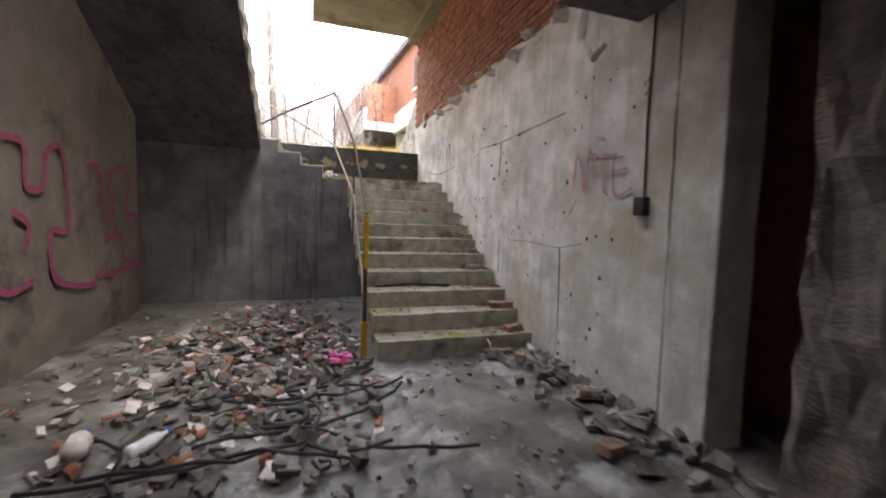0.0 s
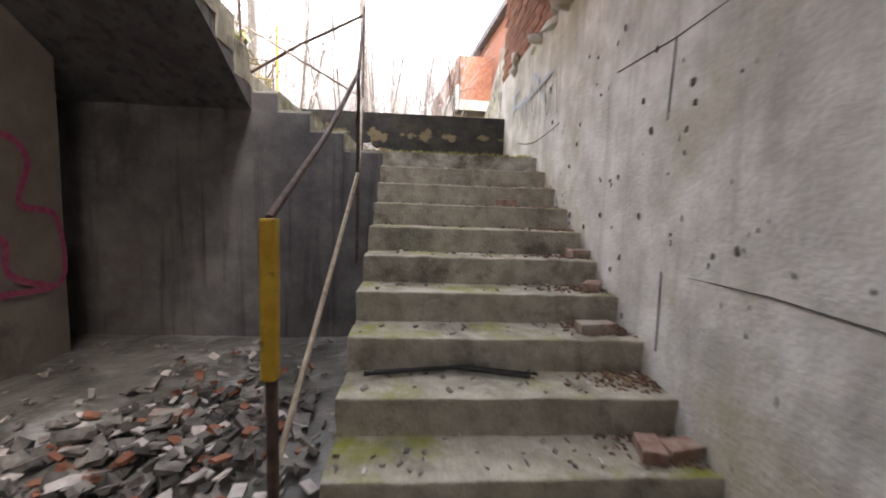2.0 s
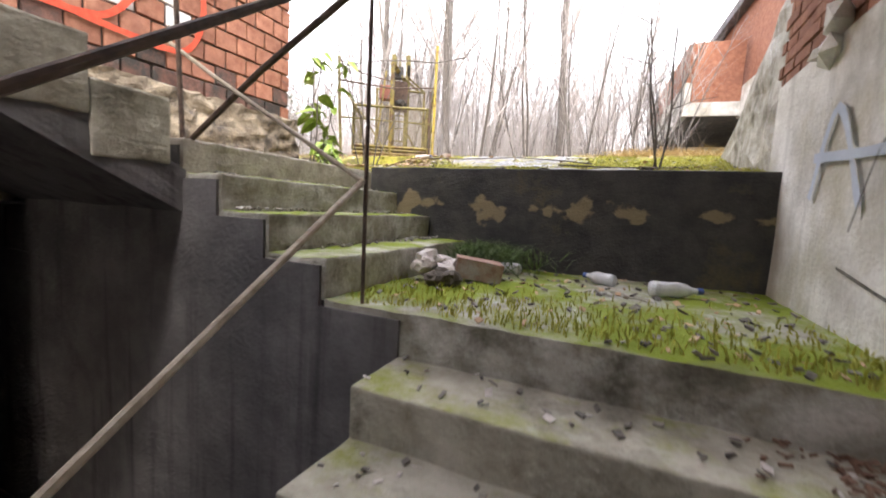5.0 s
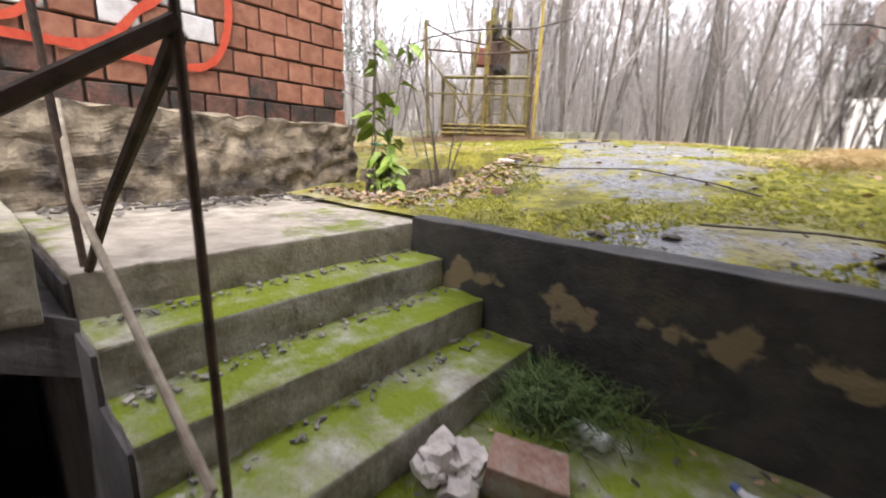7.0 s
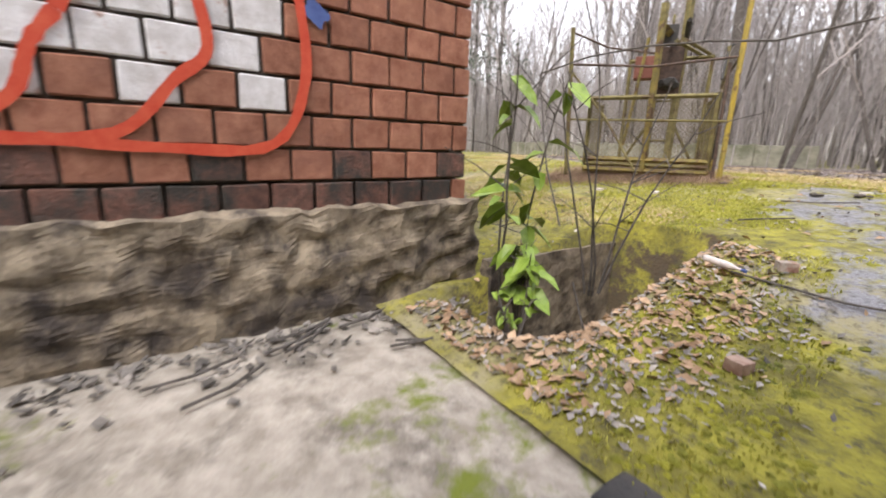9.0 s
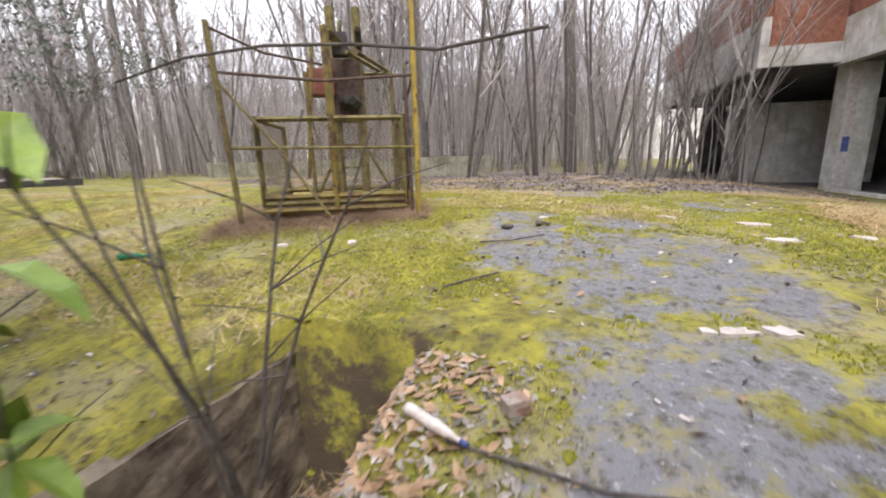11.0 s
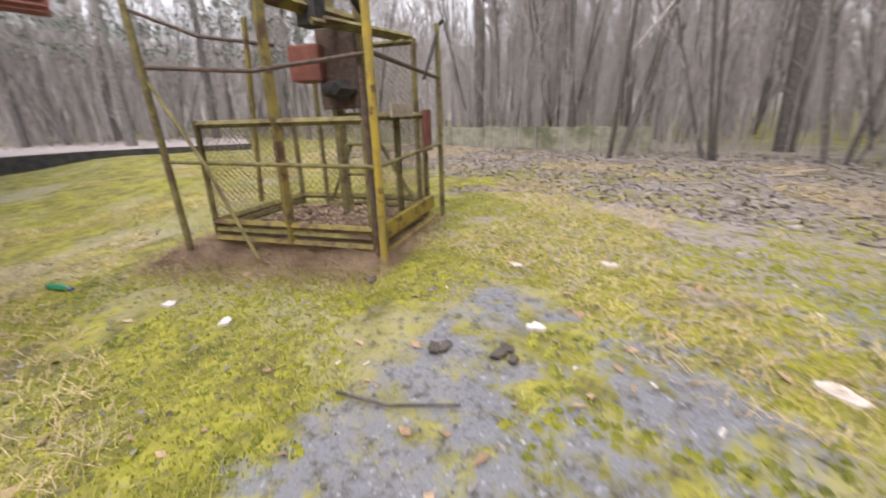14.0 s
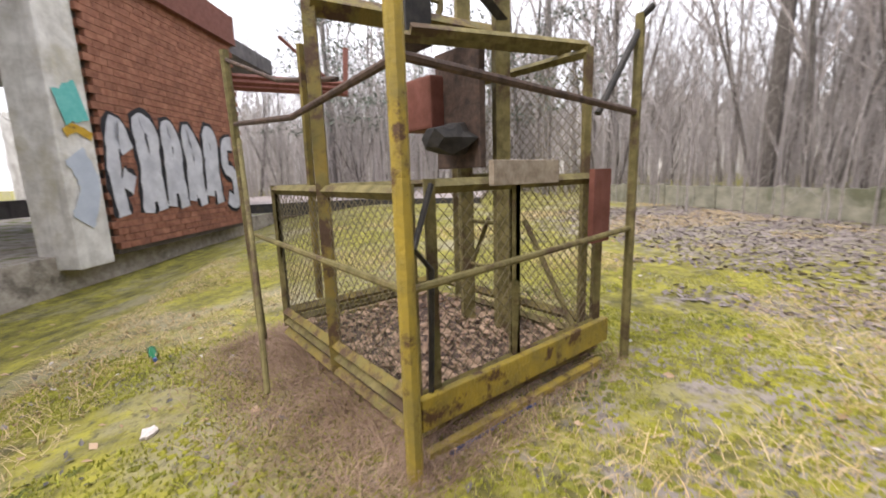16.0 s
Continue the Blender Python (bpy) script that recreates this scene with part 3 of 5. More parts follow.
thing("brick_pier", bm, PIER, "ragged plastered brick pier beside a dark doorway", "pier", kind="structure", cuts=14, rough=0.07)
thing("wall_doorway_back", boxes((2.6, 2.8, -4.5, -1.2, -0.1, 2.75)), BRICK, "dark red brick wall behind the doorway", "wall", kind="structure")

# brickwork above the concrete stair wall
bm = bmesh.new()
for r in range(25):
    z = 3.3 + r * 0.078
    for c in range(28):
        y = -1.6 + c * 0.25 + (0.125 if r % 2 else 0)
        j = 0.012 * random.random()
        add_box(bm, W + 0.02 - j, W + 0.2, y, min(y + 0.236, 5.2), z, z + 0.066)
thing("brickwork", bm, BRICK, "weathered red brick courses above the concrete stair wall", "brick wall", kind="stuff")
thing("wall_east_core", boxes((W + 0.06, W + 0.28, -1.62, 5.18, 3.3, 5.25)), MORT, "mortar core of the brick wall", "wall", kind="structure")
bm = bmesh.new()
for k in range(26):
    y = random.uniform(-1.5, 4.6)
    z = 3.28 + random.uniform(-0.08, 0.1)
    blob(bm, (W + 0.0, y, z), random.uniform(0.05, 0.12), (0.5, 1.6, 0.7), 0.6, 1, k)
thing("mortar_lumps", bm, CONC, "uneven concrete lip along the top of the stair wall", "concrete lip", kind="stuff")


def on_east(u, v):
    return (W - 0.014, u, v)


def on_west(u, v):
    return (-2.727, u, v)


def on_brick(u, v):
    return (BX + 0.024, u, v)


def paint(strokes, width, place, material, label):
    """Sprayed lines, each stroke a part lifted a hair over the one before."""
    root = tagged(new("graffiti"), label, "graffiti", "sprayed graffiti")
    base = Vector(place(0, 0))
    out = (Vector(place(1, 0)) - base).cross(Vector((0, 0, 1)))
    side = out if place in (on_brick, on_west) else -out
    for k, st in enumerate(strokes):
        bm = bmesh.new()
        ribbon(bm, st, width, lambda u, v: Vector(place(u, v)) + side * (0.0012 * k))
        part("stroke", bm, material, root)


paint([[(1.35, 1.76), (1.57, 1.79), (1.68, 1.6), (1.67, 1.32), (1.85, 1.23), (1.92, 1.38), (1.86, 1.57), (1.93, 1.77), (2.21, 1.84), (2.37, 1.67), (2.28, 1.33), (2.6, 1.22), (2.63, 0.67), (2.12, 0.64), (1.84, 0.61), (1.55, 0.66), (1.44, 0.57), (1.3, 0.57)],
       [(1.72, 0.99), (2.12, 1.06), (2.16, 0.79), (2.53, 0.63)], [(0.13, 1.84), (0.38, 1.82), (0.39, 1.5), (0.61, 1.51), (0.67, 1.8), (0.92, 1.84), (0.98, 1.17), (0.71, 1.13), (0.73, 0.74), (1.0, 0.62), (1.3, 0.57)],
       [(0.13, 1.84), (-0.1, 1.7), (-0.12, 1.0), (0.1, 0.7), (0.45, 0.75)], [(0.2, 1.3), (0.4, 1.2), (0.35, 1.0)]],
      0.055, on_west, MAGENTA, "magenta outline letters sprayed on the dim plaster wall")
paint([[(-0.6, 1.62), (-0.64, 1.95), (-0.76, 1.6), (-0.8, 1.97), (-0.88, 1.66)], [(-0.84, 1.9), (-1.1, 1.86)], [(-0.96, 1.89), (-1.01, 1.58)], [(-1.12, 1.88), (-1.09, 1.73), (-1.14, 1.55), (-1.3, 1.6)], [(-1.1, 1.73), (-1.25, 1.75)], [(-0.57, 1.41), (-0.66, 1.54)], [(-0.9, 2.02), (-1.0, 2.0)]],
      0.03, on_east, FADED, "faded magenta scribble on the pale concrete wall")
paint([[(2.6, 2.3), (2.7, 2.7), (2.9, 2.35), (3.0, 2.75)], [(3.1, 2.3), (3.2, 2.8), (3.35, 2.4), (3.5, 2.8)], [(3.6, 2.35), (3.75, 2.75), (3.95, 2.4)], [(2.5, 2.2), (3.3, 2.15), (4.0, 2.25)]],
      0.013, on_east, CRACK, "thin black tag lines on the pale concrete wall")
paint([[(3.0, 2.5), (3.4, 2.9), (3.7, 2.5)], [(3.9, 2.5), (4.2, 2.95), (4.4, 2.55)], [(2.8, 2.75), (3.6, 2.7), (4.4, 2.75)]], 0.045, on_east, PALEBLUE, "pale blue sprayed shape on the concrete wall")
paint([[(2.4, 3.95), (2.64, 3.89), (2.82, 4.0), (2.85, 3.89), (3.02, 3.85), (3.29, 3.84), (3.45, 3.94), (3.53, 4.14), (3.63, 4.28)], [(2.89, 3.81), (3.29, 3.76), (3.76, 3.79), (4.02, 4.05), (4.17, 4.21), (4.12, 4.55)], [(3.5, 3.76), (3.94, 3.73), (4.45, 3.76), (4.64, 4.13), (4.61, 4.6)], [(3.63, 4.28), (3.85, 4.6), (4.12, 4.55)], [(2.4, 4.5), (2.8, 4.35), (3.1, 4.6)]],
      0.055, on_brick, REDP, "red sprayed outlines on the clay block wall")
paint([[(2.55, 3.85), (2.66, 3.78), (2.74, 3.82)], [(4.68, 4.42), (4.74, 4.5)], [(2.66, 3.6), (2.69, 3.45)]], 0.13, on_brick, BLUEP, "blue spray marks on the clay block wall")

# cracks, pipe and junction box on the stair wall
thing("wall_crack", tubes(([(W - 0.004, -0.75, 1.16), (W - 0.004, -0.4, 1.1), (W - 0.004, 0.2, 1.13), (W + 0.002, 0.86, 1.12)], 0.003), ([(W - 0.004, -0.42, 1.1), (W - 0.004, -0.45, 0.4), (W + 0.002, -0.4, 0.05)], 0.004),
      ([(W - 0.004, -0.4, 2.35), (W - 0.004, 0.9, 2.3), (W - 0.002, 1.5, 2.32)], 0.004), ([(W - 0.004, 0.9, 2.3), (W - 0.004, 0.92, 1.9)], 0.004), ([(W - 0.004, 0.86, 1.12), (W - 0.004, 0.85, 0.7)], 0.004)), CRACK, "thin cracks and joints in the concrete wall", "crack", kind="stuff")
jb = tagged(new("junction_box"), "burnt junction box with a dangling conduit", "junction box")
part("box", boxes((W - 0.06, W, -1.46, -1.36, 1.4, 1.53)), BLACKM, jb, bevel=0.01)
part("conduit", tubes(([(W - 0.01, -1.41, 1.53), (W - 0.01, -1.4, 2.1), (W - 0.005, -1.42, 3.1)], 0.007)), BLACKM, jb)
thing("hanging_pipe", tubes(([(W - 0.08, -0.75, 3.2), (W - 0.1, -0.72, 2.85), (W - 0.1, -0.9, 2.65), (W - 0.05, -0.95, 2.75)], 0.035)), CONC, "broken plaster-covered pipe hanging from the wall", "pipe")
bm = bmesh.new()
for k in range(170):
    y, z = random.uniform(-1.4, 3.0), random.uniform(0.1, 2.6)
    blob(bm, (W - 0.005, y, z), random.uniform(0.003, 0.014), (0.25, 1, 1.8), 0.6, 1, k)
thing("wall_pits", bm, CRACK, "dark pits and holes in the concrete wall", "wall pits", kind="stuff")

# ---- railings ----
rail = tagged(new("railing"), "rusty stair railing with a taped yellow post", "railing")
part("yellow_post", tubes(([(-0.11, 0.16, 0.0), (-0.11, 0.13, 1.36)], 0.02)), RUST, rail)
part("yellow_tape", boxes((-0.135, -0.085, 0.105, 0.155, 0.85, 1.36)), YELLOW, rail, "torn yellow wrapping", bevel=0.01)
part("yellow_band", boxes((-0.14, -0.08, 0.125, 0.185, 0.0, 0.35)), YELLOW, rail, "yellow wrapping at the foot", bevel=0.01)
part("post", tubes(([(-0.06, 1.76, 1.0), (-0.06, 1.7, 2.3)], 0.012)), RUST, rail)
part("handrail", tubes(([(-0.11, 0.13, 1.36), (-0.08, 0.8, 1.72), (-0.06, 1.7, 2.28), (-0.22, 3.24, 3.34)], 0.013)), RUST, rail)
part("lower_rail", tubes(([(-0.11, 0.15, 0.5), (-0.06, 1.72, 1.62), (-0.22, 3.22, 2.5)], 0.013)), PALEPIPE, rail, "flaked pale lower rail")
part("landing_post", tubes(([(-0.22, 3.25, 1.9), (-0.22, 3.24, 3.4)], 0.009)), RUST, rail)
rail2 = tagged(new("upper_railing"), "bent rusty railing beside the upper steps", "railing")
part("post", tubes(([(-1.42, 3.26, 2.66), (-1.45, 3.24, 3.6)], 0.013)), RUST, rail2)
part("diagonal_rail", tubes(([(-0.22, 3.24, 3.32), (-0.85, 3.25, 3.0), (-1.35, 3.26, 2.7)], 0.015)), RUST, rail2)
part("loose_rail", tubes(([(-1.7, 3.3, 3.3), (-1.1, 3.22, 2.98), (-0.22, 3.22, 2.5)], 0.011)), PALEPIPE, rail2, "pale loose rail")

# ---- building beside the steps ----
thing("plinth", boxes((-4.7, BX + 0.12, 2.0, BY + 0.05, 2.3, BZ - 0.16)), ROUGH, "crumbling roughcast plinth under the clay block wall", "plinth", kind="structure", cuts=40, rough=0.05)
thing("plinth_ledge", boxes((-4.6, BX - 0.03, 0.0, BY - 0.02, BZ - 0.2, BZ)), MORT, "dark broken mortar ledge above the plinth", "ledge", kind="structure", cuts=25, rough=0.02)
thing("wall_block_core", boxes((BX - 0.35, BX - 0.02, -3.0, BY - 0.03, BZ, 7.2), (-4.6, BX - 0.05, BY - 0.35, BY - 0.03, BZ, 7.2)), MORT, "mortar core of the clay block wall", "wall", kind="structure")

# skeleton hall: columns, deck and the infilled bay with lettering
FA = Vector((-9.9, 5.0, 0))
FB = Vector((-15.1, 6.15, 0))
fd = (FB - FA).normalized()
fn = Vector((-fd.y, fd.x, 0))
if fn.y < 0:
    fn = -fn
MF = Matrix(((fd.x, fn.x, 0, FA.x), (fd.y, fn.y, 0, FA.y), (0, 0, 1, 3.5), (0, 0, 0, 1)))


def local_box(m, *b):
    bm = bmesh.new()
    add_box(bm, *b, m=m)
    return bm


def on_hall(u, v):
    return MF @ Vector((u, 0.119, v * 1.2))


bay = tagged(new("wall_brick_bay"), "orange brick infill bay with a ragged toothed edge", "wall", kind="structure")
part("core", local_box(MF, 0.55, 5.3, -0.25, 0.05, -0.2, 5.0), MORT, bay)
bm = bmesh.new()
for r in range(38):
    z = -0.1 + r * 0.133
    off = 0.0 if r % 2 else 0.12
    for c in range(20):
        u = 0.42 + off + c * 0.25
        if u < 5.25:
            add_box(bm, u, u + 0.24, 0.0, 0.1 + 0.008 * random.random(), z, z + 0.122, m=MF)
tagged(part("courses", bm, BRICK, bay), kind="stuff")
def on_hall2(u, v):
    return MF @ Vector((u, 0.121, v * 1.2))


LETTERS = [((0.15, 0.0), (0.05, 0.55), (0.25, 1.05), (0.55, 0.75)), ((0.25, 0.45), (0.6, 0.35))]
for k in range(4):
    u = 0.95 + 0.92 * k
    LETTERS += [((u, 0.05 * k), (u + 0.1, 0.6), (u + 0.05 + 0.1 * (k % 2), 1.1), (u + 0.5, 1.0 - 0.1 * (k % 3)), (u + 0.45, 0.5), (u + 0.55, 0.02)), ((u + 0.25, 0.5), (u + 0.4, 0.15 + 0.1 * (k % 2)))]
LETTERS += [((5.3, 1.0), (4.85, 0.95), (4.8, 0.6), (5.3, 0.45), (5.25, 0.02), (4.75, 0.1))]
for wide, place, colour, text in ((0.44, on_hall, BLACKP, "black outlines of bubble letters on the brick bay"), (0.3, on_hall2, SILVER, "silver bubble letters on the orange brick bay")):
    root = tagged(new("graffiti"), text, "graffiti", "sprayed graffiti")
    for k, st in enumerate(LETTERS):
        lift = 0.0011 * k
        bm = bmesh.new()
        ribbon(bm, [(0.62 + 0.78 * u, 0.42 + 1.35 * v) for u, v in st], wide, lambda u, v: Vector(place(u, v)) + fn * (lift - (0.01 if place is on_hall else 0)))
        part("stroke", bm, colour, root)
hall = tagged(new("concrete_hall"), "abandoned open concrete hall with bare columns", "building")
part("column", local_box(MF, -0.35, 0.35, -0.6, 0.1, -0.3, 5.0), CONC, hall, "concrete column with paint patches", bevel=0.02)
part("column", local_box(MF, -7.2, -6.6, -6.6, -6.0, -1, 5.0), CONC, hall)
part("column", local_box(MF, -0.3, 0.3, -6.6, -6.0, -1, 5.0), CONC, hall)
part("deck", local_box(MF, -6.5, 9.0, -14, -0.3, 4.9, 5.4), DARKC, hall, "dark concrete deck")
part("edge_beam", local_box(MF, -6.0, 5.4, -0.3, 0.25, 4.85, 5.6), REDM, hall, "rust-red edge beam")
part("floor_slab", local_box(MF, -6, 9, -14, -0.3, -0.9, -0.06), SLAB, hall)
part("inner_beam", local_box(MF, -6, 5, -6.4, -6.1, 0.25, 0.75), DARKC, hall)
part("inner_wall", local_box(MF, 0.5, 5, -9.2, -9.0, -0.1, 3.9), CONC, hall)
bm = bmesh.new()
ribbon(bm, [(-0.22, 1.95), (0.22, 2.1)], 0.5, on_hall2)
thing("graffiti", bm, TEAL, "teal spray patch on the concrete column", "graffiti", "sprayed graffiti")
bm = bmesh.new()
ribbon(bm, [(-0.2, 1.62), (0.0, 1.7), (0.3, 1.6)], 0.12, on_hall2)
thing("graffiti", bm, YELLOW, "yellow spray stroke on the concrete column", "graffiti", "sprayed graffiti")
bm = bmesh.new()
ribbon(bm, [(-0.15, 0.4), (0.1, 0.9), (-0.1, 1.35)], 0.4, on_hall2)
thing("graffiti", bm, PALEBLUE, "pale blue spray on the foot of the column", "graffiti", "sprayed graffiti")
canopy = tagged(new("canopy_beam"), "rusty steel canopy beam with a triangular end bracket", "beam")
cb = [(-14.9, 6.2, 7.15), (-16.6, 9.3, 7.3)]
bm = bmesh.new()
for a, b in ((0.0, 0.12), (0.3, 0.42)):
    add_tube(bm, [(p[0], p[1], p[2] + a + 0.06) for p in cb], 0.09, sides=4)
add_tube(bm, [(p[0], p[1], p[2] + 0.2) for p in cb], 0.12, sides=4)
part("beam", bm, REDM, canopy)
part("bracket", tubes(([cb[1], (-16.7, 9.4, 8.8)], 0.12), ([(-16.6, 9.2, 7.4), (-15.6, 7.5, 8.8)], 0.06), sides=4), REDM, canopy)

# ---- building across the yard ----
P3, P1 = Vector((4.62, 11.93, 0)), Vector((4.05, 18.55, 0))
bd = (P1 - P3).normalized()
bn = Vector((bd.y, -bd.x, 0))
MB = Matrix(((bd.x, bn.x, 0, P3.x), (bd.y, bn.y, 0, P3.y), (0, 0, 1, 3.0), (0, 0, 0, 1)))
SO = 2.95
block = tagged(new("apartment_block"), "derelict concrete block with open ground floor and orange brick balconies", "building")
for u in (-7.2, -0.6, 6.45, 12.8):
    part("column", local_box(MB, u, u + 0.55, 0.0, 0.6, -0.4, SO), CONC, block, "pale concrete column", bevel=0.015)
for u in (-2.0, 5.1, 11.4):
    part("inner_column", local_box(MB, u, u + 0.4, 2.6, 3.0, -0.4, SO), CONC, block)
# Soffit and inner walls carry their shade in the dark colour.
part("soffit", local_box(MB, -9, 16, -0.05, 9, SO, SO + 0.3), DARKC, block, "soffit slab darkened for shade")
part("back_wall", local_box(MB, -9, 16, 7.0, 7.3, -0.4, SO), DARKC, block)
# End wall added to close a bright gap under the balcony.
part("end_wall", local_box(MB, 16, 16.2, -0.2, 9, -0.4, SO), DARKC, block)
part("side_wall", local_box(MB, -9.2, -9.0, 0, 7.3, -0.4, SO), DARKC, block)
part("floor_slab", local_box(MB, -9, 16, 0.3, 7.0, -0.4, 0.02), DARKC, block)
part("inner_bench_wall", local_box(MB, 0.8, 3.6, 5.2, 5.5, 0.0, 1.0), CONC, block, "pale low wall deep inside")
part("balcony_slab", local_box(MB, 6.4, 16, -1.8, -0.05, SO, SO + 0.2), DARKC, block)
part("fascia", local_box(MB, 6.3, 16, -1.95, -1.75, SO, SO + 1.1), CONC, block, "pale concrete balcony fascia", bevel=0.015)
part("fascia_end", local_box(MB, 6.3, 6.5, -1.75, -0.3, SO, SO + 0.45), CONC, block, bevel=0.015)
part("parapet", local_box(MB, 6.4, 16, -1.9, -1.72, SO + 1.1, SO + 2.4), BRICK, block, "orange brick parapet")
part("parapet_end", local_box(MB, 6.36, 6.5, -1.72, -0.3, SO + 0.45, SO + 2.4), BRICK, block, "orange brick parapet")
part("near_fascia", local_box(MB, -9, 6.6, -0.3, -0.05, SO - 0.05, SO + 0.95), CONC, block, "pale concrete fascia", bevel=0.015)
part("upper_wall", local_box(MB, -9, 16, -0.2, 0.1, SO + 0.95, 6.6), BRICK, block, "orange brick upper storey")
part("roof", local_box(MB, -9.3, 16.3, -0.5, 8, 6.6, 6.9), DARKC, block)
# Windows are black panels on a closed wall, painting the unlit inside.
for u in (-6, -2, 2.0, 9, 13):
    wdw = part("window", local_box(MB, u, u + 1.5, -0.24, -0.21, 4.4, 5.8), BLACKM, block, "black panel painted as the dark of an empty window")
    part("sill", local_box(MB, u - 0.05, u + 1.55, -0.3, -0.2, 4.32, 4.4), CONC, wdw)
part("partition", local_box(MB, 9.6, 9.8, -0.7, 2.6, -0.4, 2.3), CONC, block, "grey block partition wall", bevel=0.01)
part("partition_pier", local_box(MB, 9.5, 9.85, -1.3, -1.15, -0.4, 2.3), CONC, block)
part("partition_pier", local_box(MB, 9.5, 9.85, -0.85, -0.72, -0.4, 2.3), WHITE, block)
part("partition_head", local_box(MB, 9.5, 9.85, -1.35, 2.6, 2.3, 2.42), CONC, block)
part("kerb", local_box(MB, -9, 6.4, -0.15, 0.1, -0.4, 0.08), CONC, block, "low concrete kerb")
part("blue_tag", local_box(MB, 6.43, 6.447, 0.04, 0.18, 0.95, 1.3), BLUEP, block, "blue paint on the column")
part("white_edge", local_box(MB, 6.436, 6.449, 0.0, 0.2, 0.0, SO), WHITE, block, "white strip down the column edge")

# ---- low concrete walls ----
fence = tagged(new("concrete_fence"), "low weathered concrete panel fence at the wood's edge", "fence")
F0, F1 = Vector((-15.5, 17.8, 0)), Vector((-4.6, 19.2, 0))
for k in range(7):
    a, b = F0.lerp(F1, k / 7), F0.lerp(F1, (k + 0.985) / 7)
    d = (b - a).normalized()
    m = Matrix(((d.x, -d.y, 0, a.x), (d.y, d.x, 0, a.y), (0, 0, 1, 3.1), (0, 0, 0, 1)))
    part("panel", local_box(m, 0, (b - a).length, -0.05, 0.05, 0, 1.0), FENCE, fence, bevel=0.01)
    part("post", local_box(m, -0.08, 0.08, -0.1, 0.1, 0, 1.04), FENCE, fence, bevel=0.01)
low = [(-17.5, 5.5), (-18.3, 9.5), (-16.3, 13.8)]
bm = bmesh.new()
for a, b in zip(low, low[1:]):
    d = Vector((b[0] - a[0], b[1] - a[1], 0))
    L = d.length
    d.normalize()
    m = Matrix(((d.x, -d.y, 0, a[0]), (d.y, d.x, 0, a[1]), (0, 0, 1, 3.3), (0, 0, 0, 1)))
    add_box(bm, 0, L, -0.1, 0.1, 0, 0.45, m=m)
thing("kerb_wall", bm, TAR, "low dark kerb wall at the edge of the yard", "kerb", kind="structure")

bm = bmesh.new()
bm.faces.new([bm.verts.new(p) for p in ((-17.65, 5.5, 3.72), (-18.45, 9.5, 3.72), (-16.45, 13.8, 3.72), (-26, 17.0, 3.72), (-30, 9, 3.72), (-26, 3, 3.72))])
res = bmesh.ops.extrude_face_region(bm, geom=bm.faces[:])
bmesh.ops.translate(bm, verts=[v for v in res["geom"] if isinstance(v, bmesh.types.BMVert)], vec=(0, 0, -0.5))
thing("road", bm, PAVE, "pale pinkish concrete road beyond the dark kerb", "road", kind="structure")

# ---- goods hoist cage ----
HA, HB, HC = Vector((-3.21, 9.94, 3.47)), Vector((-4.92, 9.0, 3.47)), Vector((-3.92, 11.33, 3.47))
hu = (HB - HA).normalized()
hv = Vector((hu.y, -hu.x, 0))
LU, LV = (HB - HA).length, (HC - HA).length
MH = Matrix(((hu.x, hv.x, 0, HA.x), (hu.y, hv.y, 0, HA.y), (0, 0, 1, HA.z), (0, 0, 0, 1)))


def hp(u, v, z):
    return MH @ Vector((u, v, z))


def htube(*segs, r=0.022, sides=8):
    bm = bmesh.new()
    for sg in segs:
        add_tube(bm, [hp(*p) for p in sg], r, sides=sides)
    return bm


def hframe(bm, a, b, z0, z1, w=0.03):
    """A welded frame between two plan points."""
    for q in (a, b):
        add_tube(bm, [hp(*q, z0), hp(*q, z1)], w, sides=4)
    for z in (z0 + w, z1 - w):
        add_tube(bm, [hp(*a, z), hp(*b, z)], w, sides=4)


def hmesh(a, b, z0, z1, step=0.06):
    """Diamond wire mesh between two plan points."""
    bm = bmesh.new()
    L = (Vector(b) - Vector(a)).length
    H = z1 - z0
    k = -H
    while k < L:
        for s in (0, 1):
            p0, p1 = max(k, 0), min(k + H, L)
            za, zb = (p0 - k), (p1 - k)
            if s:
                za, zb = H - za, H - zb
            qa, qb = Vector(a).lerp(Vector(b), p0 / L), Vector(a).lerp(Vector(b), p1 / L)
            add_tube(bm, [hp(qa.x, qa.y, z0 + za), hp(qb.x, qb.y, z0 + zb)], 0.0022, sides=3)
        k += step
    return bm


guard = tagged(new("guard_rail"), "mossy yellow pipe guard rail round the hoist", "guard rail")
part("corner_post", htube([(0, 0, -0.05), (0.0, 0.0, 2.35)], r=0.032), BRIGHT, guard, "yellow corner post")
part("inner_post", htube([(0.07, 0.05, 0.0), (0.1, 0.06, 1.42)], r=0.022), RUST, guard)
part("west_post", htube([(LU, 0, -0.05), (LU + 0.09, -0.02, 1.98)], r=0.03), MOSSY, guard)
part("north_post", htube([(0, LV, -0.05), (0.0, LV, 1.92)], r=0.026), MOSSY, guard)
part("top_rail", htube([(0, 0, 1.48), (LU * 0.5, 0.01, 1.42), (LU + 0.06, -0.01, 1.5)], r=0.016), RUST, guard)
part("top_rail", htube([(0, 0, 1.49), (0, LV, 1.42)], r=0.018), RUST, guard)
part("mid_rail", htube([(0, 0, 0.72), (LU + 0.03, 0, 0.75)], r=0.016), MOSSY, guard)
